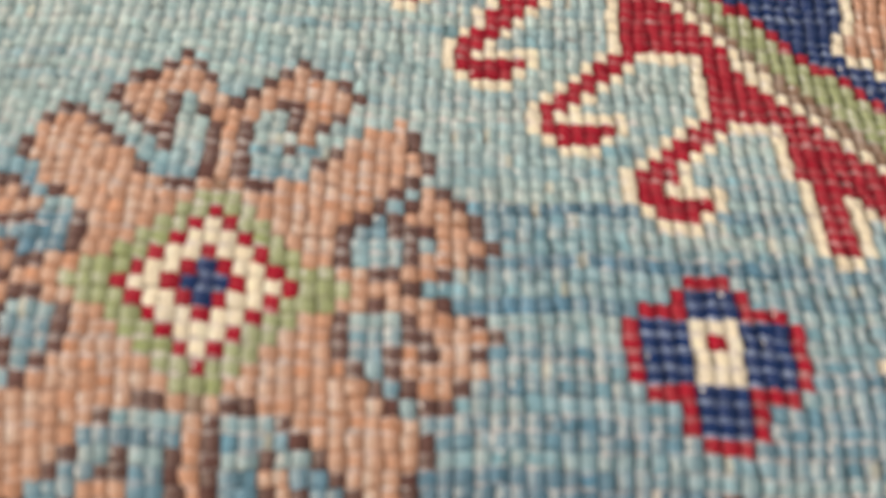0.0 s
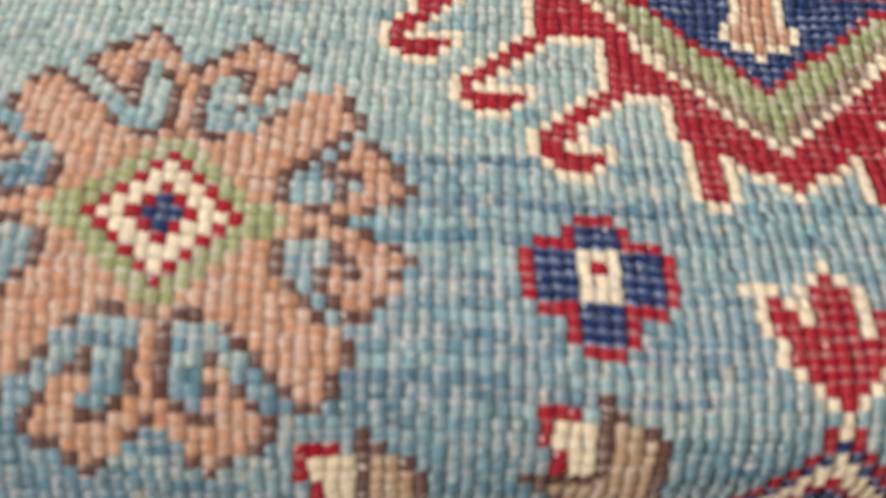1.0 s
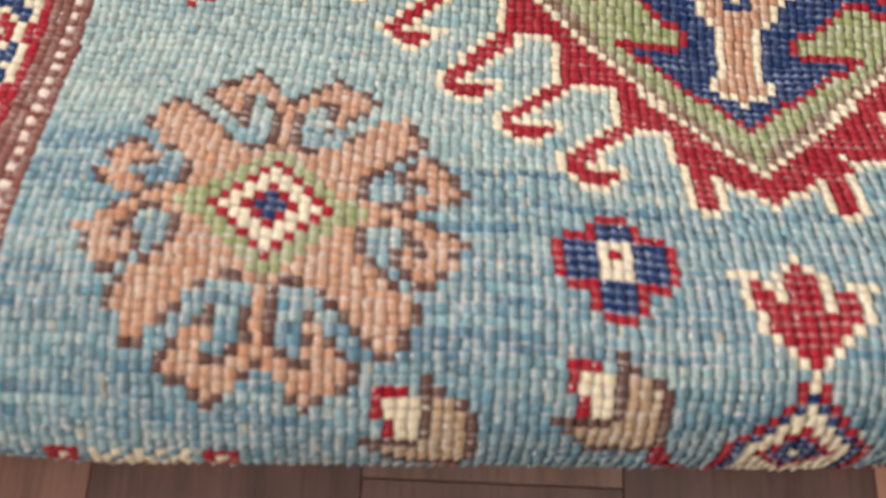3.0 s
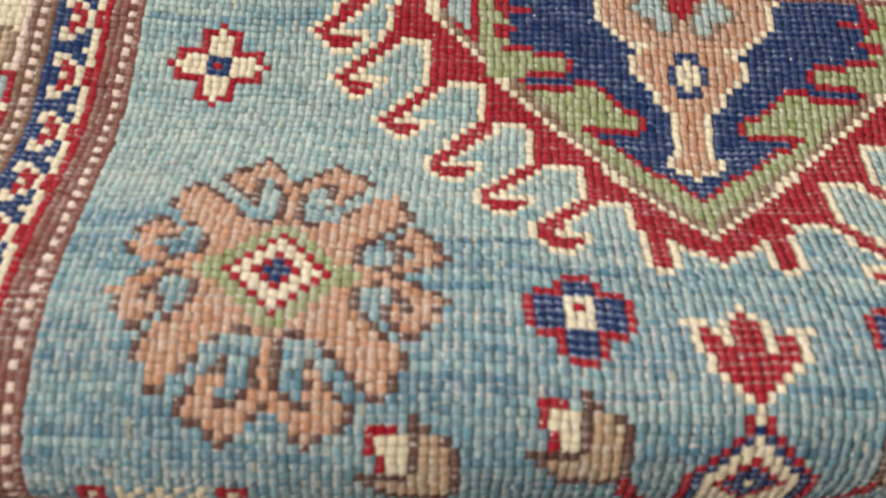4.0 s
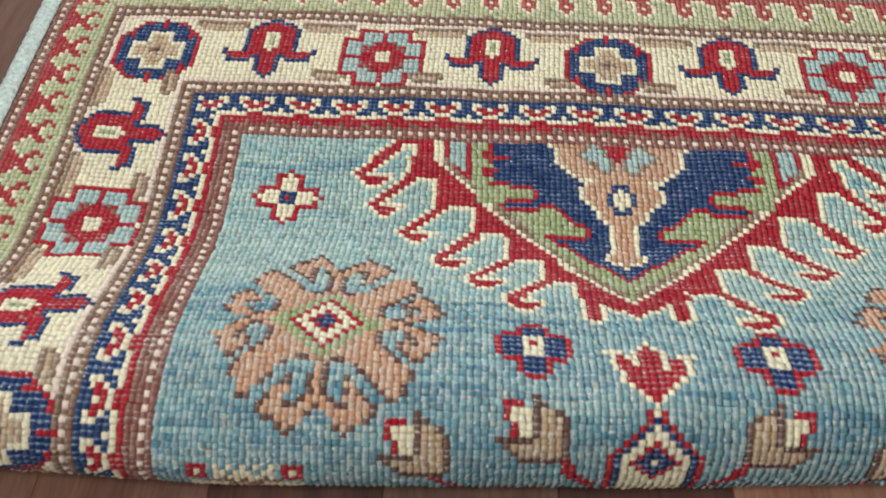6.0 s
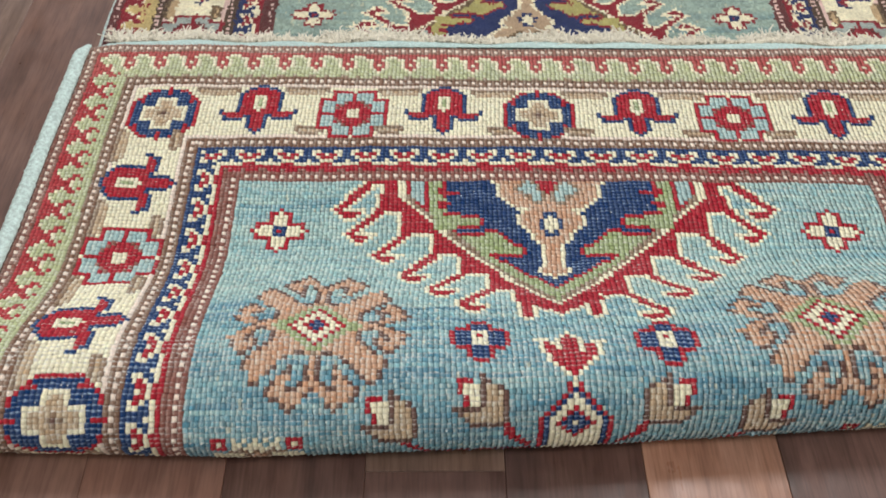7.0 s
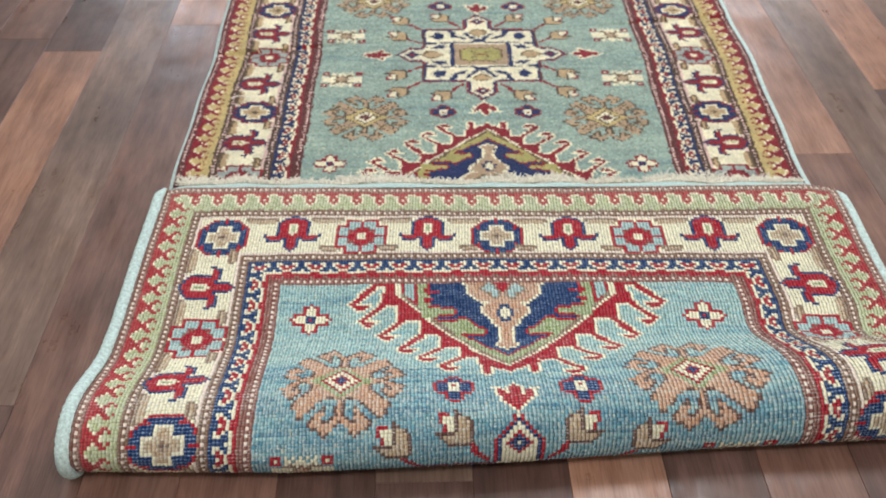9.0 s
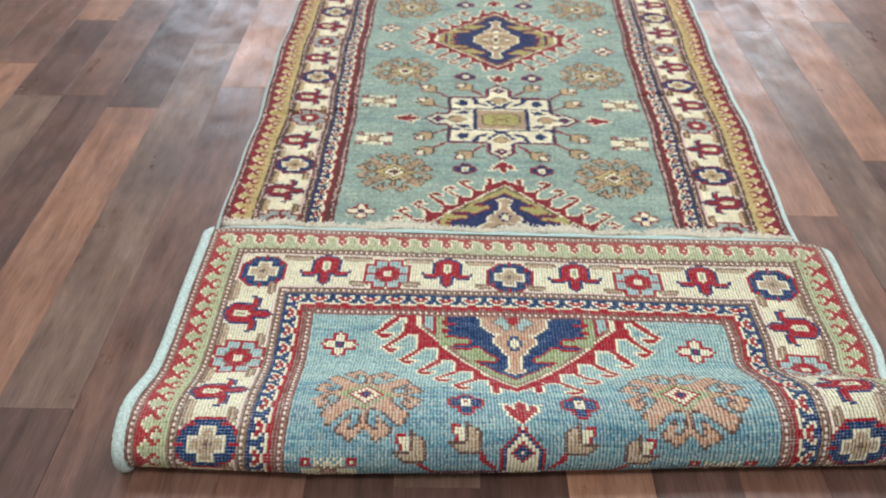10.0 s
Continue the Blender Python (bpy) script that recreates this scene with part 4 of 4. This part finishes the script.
def fringe():
    """The short worn warp ends, frayed into small tufts that lie on the pile."""
    rng = random.Random(12)
    bm = bmesh.new()
    x = -EDGE * 0.955
    while x < EDGE * 0.965:
        long = rng.uniform(0.010, 0.018) * (1.0 + 0.3 * math.sin(x * 31) + 0.2 * math.sin(x * 97))
        lean = rng.gauss(0.0, 0.4)
        for _ in range(rng.choice((4, 5, 6, 7))):
            sx = x + rng.gauss(0, 0.0013)
            y0 = END_Y - 0.007 * max(0.0, (abs(x) - 0.352) / 0.045) ** 2 - 0.010 * max(0.0, (abs(x) - EDGE + 0.016) / 0.016) + 0.0135 + 0.0016 * math.sin(x * 37) + 0.0012 * math.sin(x * 83 + 1) - rng.uniform(0.001, 0.005)
            q = Vector((sx, y0, 0.0185 + rng.uniform(-0.0012, 0.0020)))
            pts = [q.copy()]
            turn = lean + rng.gauss(0, 0.3)
            reach = long * rng.uniform(0.5, 1.2)
            lift = rng.uniform(-0.004, 0.006)
            for s in range(1, 6):
                turn += rng.gauss(0, 0.25)
                q = q + Vector((math.sin(turn), math.cos(turn), 0)) * reach / 5
                q.z = max(0.0115, 0.0185 + lift * (s / 5) - 0.004 * (s / 5) ** 2 + rng.uniform(-0.0005, 0.0012))
                pts.append(q.copy())
            strand(bm, pts, 0.0010, 0.0005)
        x += rng.uniform(0.0008, 0.0016)
    ob = part("fringe", bm, FRINGE_COTTON, rug, "short frayed cream cotton fringe")
    return tagged(ob, kind="stuff")


back_weave()
pile()
selvedge(-1)
selvedge(1)
kilim_end()
fringe()

# a loose white thread on the border of the pile
bm = bmesh.new()
pts = [Vector((0.0009 * math.sin(i * 1.7) - 0.018 + 0.0036 * i, 0.004 * math.sin(i * 0.55), 0.0006 + 0.0004 * math.sin(i))) for i in range(11)]
strand(bm, pts, 0.0009, 0.0006)
thread = mesh_object("thread", bm, THREAD_COTTON)
thread.matrix_world = pose(-0.330, 0.728, 0.0134, 0, 0, 12)
tagged(thread, "loose white cotton thread lying on the rug's pile", "thread")

# ---------------- the floor's strips ----------------
STRIP, FIRST = 0.0875, -0.6325
rng = random.Random(4)
FORCED = {  # column: ((where a strip ends), (tones from near to far))
    -5: ((0.4, 1.2), ("mid", "light", "mid")), -4: ((0.7, 1.35), ("dark", "mid", "red")),
    -3: ((0.42, 1.05), ("mid", "light", "mid")), -2: ((0.35, 0.93, 1.245), ("mid", "grey", "dark", "light")), -1: ((0.2, 0.93), ("mid", "dark", "mid")),
    0: ((0.2, 0.892, 1.5), ("dark", "light", "dark", "mid")), 1: ((0.222, 1.15), ("dark", "grey", "mid")), 2: ((-0.1, 0.971, 1.5), ("dark", "mid", "light", "mid")),
    3: ((0.45, 1.1), ("mid", "dark", "mid")), 4: ((0.5, 1.3), ("red", "mid", "dark")), 5: ((0.42, 1.2), ("dark", "mid", "red")), 6: ((0.6, 1.4), ("grey", "dark", "mid")),
    7: ((0.36, 1.1), ("dark", "mid", "red")), 8: ((0.55, 1.5), ("light", "mid", "grey")), 9: ((0.45, 1.1), ("dark", "red", "mid")),
    10: ((0.33, 1.3), ("red", "mid", "grey")), 11: ((0.4, 1.2), ("dark", "mid", "grey")), 12: ((0.61, 1.35), ("red", "light", "mid")),
    13: ((0.45, 1.25), ("dark", "grey", "red")), 14: ((0.763, 1.5), ("dark", "light", "mid")), 15: ((0.5, 1.3), ("mid", "grey", "light"))}
TONES = ("red", "grey", "dark", "mid", "mid", "light", "dark")
rest = {key: bmesh.new() for key in WOODS}
near = 0
FX0, FX1, FY0, FY1 = X0 - 0.25, X1 + 0.25, Y0 - 0.25, Y1 + 0.25
col_lo, col_hi = math.ceil((FX0 - FIRST) / STRIP), math.floor((FX1 - FIRST) / STRIP)
for k in range(col_lo - 1, col_hi + 1):
    xa, xb = max(FX0, FIRST + k * STRIP), min(FX1, FIRST + (k + 1) * STRIP)
    if xb - xa < 0.004:
        continue
    ends, tones = FORCED.get(k, ((), ()))
    cuts = list(ends) or [rng.uniform(0.2, 0.7)]
    tones = list(tones) or [rng.choice(TONES) for _ in range(2)]
    while cuts[0] > FY0:
        cuts.insert(0, max(FY0, cuts[0] - rng.uniform(0.45, 0.95)))
        if len(cuts) > len(ends or (0,)) + 1:
            tones.insert(0, rng.choice(TONES))
    while cuts[-1] < FY1:
        cuts.append(min(FY1, cuts[-1] + rng.uniform(0.45, 0.95)))
    while len(tones) < len(cuts) - 1:
        tones.append(rng.choice(TONES))
    for ya, yb, tone in zip(cuts, cuts[1:], tones):
        if yb - ya < 0.01:
            continue
        if near < 295 and xb > -1.35 and xa < 1.25 and yb > -0.7 and ya < 2.2:
            cx, cy = (xa + xb) / 2, (ya + yb) / 2
            ob = part("plank", add_box(bmesh.new(), xa - cx + 0.0001, xb - cx - 0.0001, ya - cy + 0.0001, yb - cy - 0.0001, -0.008, 0.0, 0.0004), WOODS[tone], floor)
            ob.location = (cx, cy, 0)
            near += 1
        else:
            add_box(rest[tone], xa + 0.0002, xb - 0.0002, ya + 0.0002, yb - 0.0002, -0.008, 0.0)
for tone, bm in rest.items():
    tagged(part("planks", bm, WOODS[tone], floor), kind="stuff")
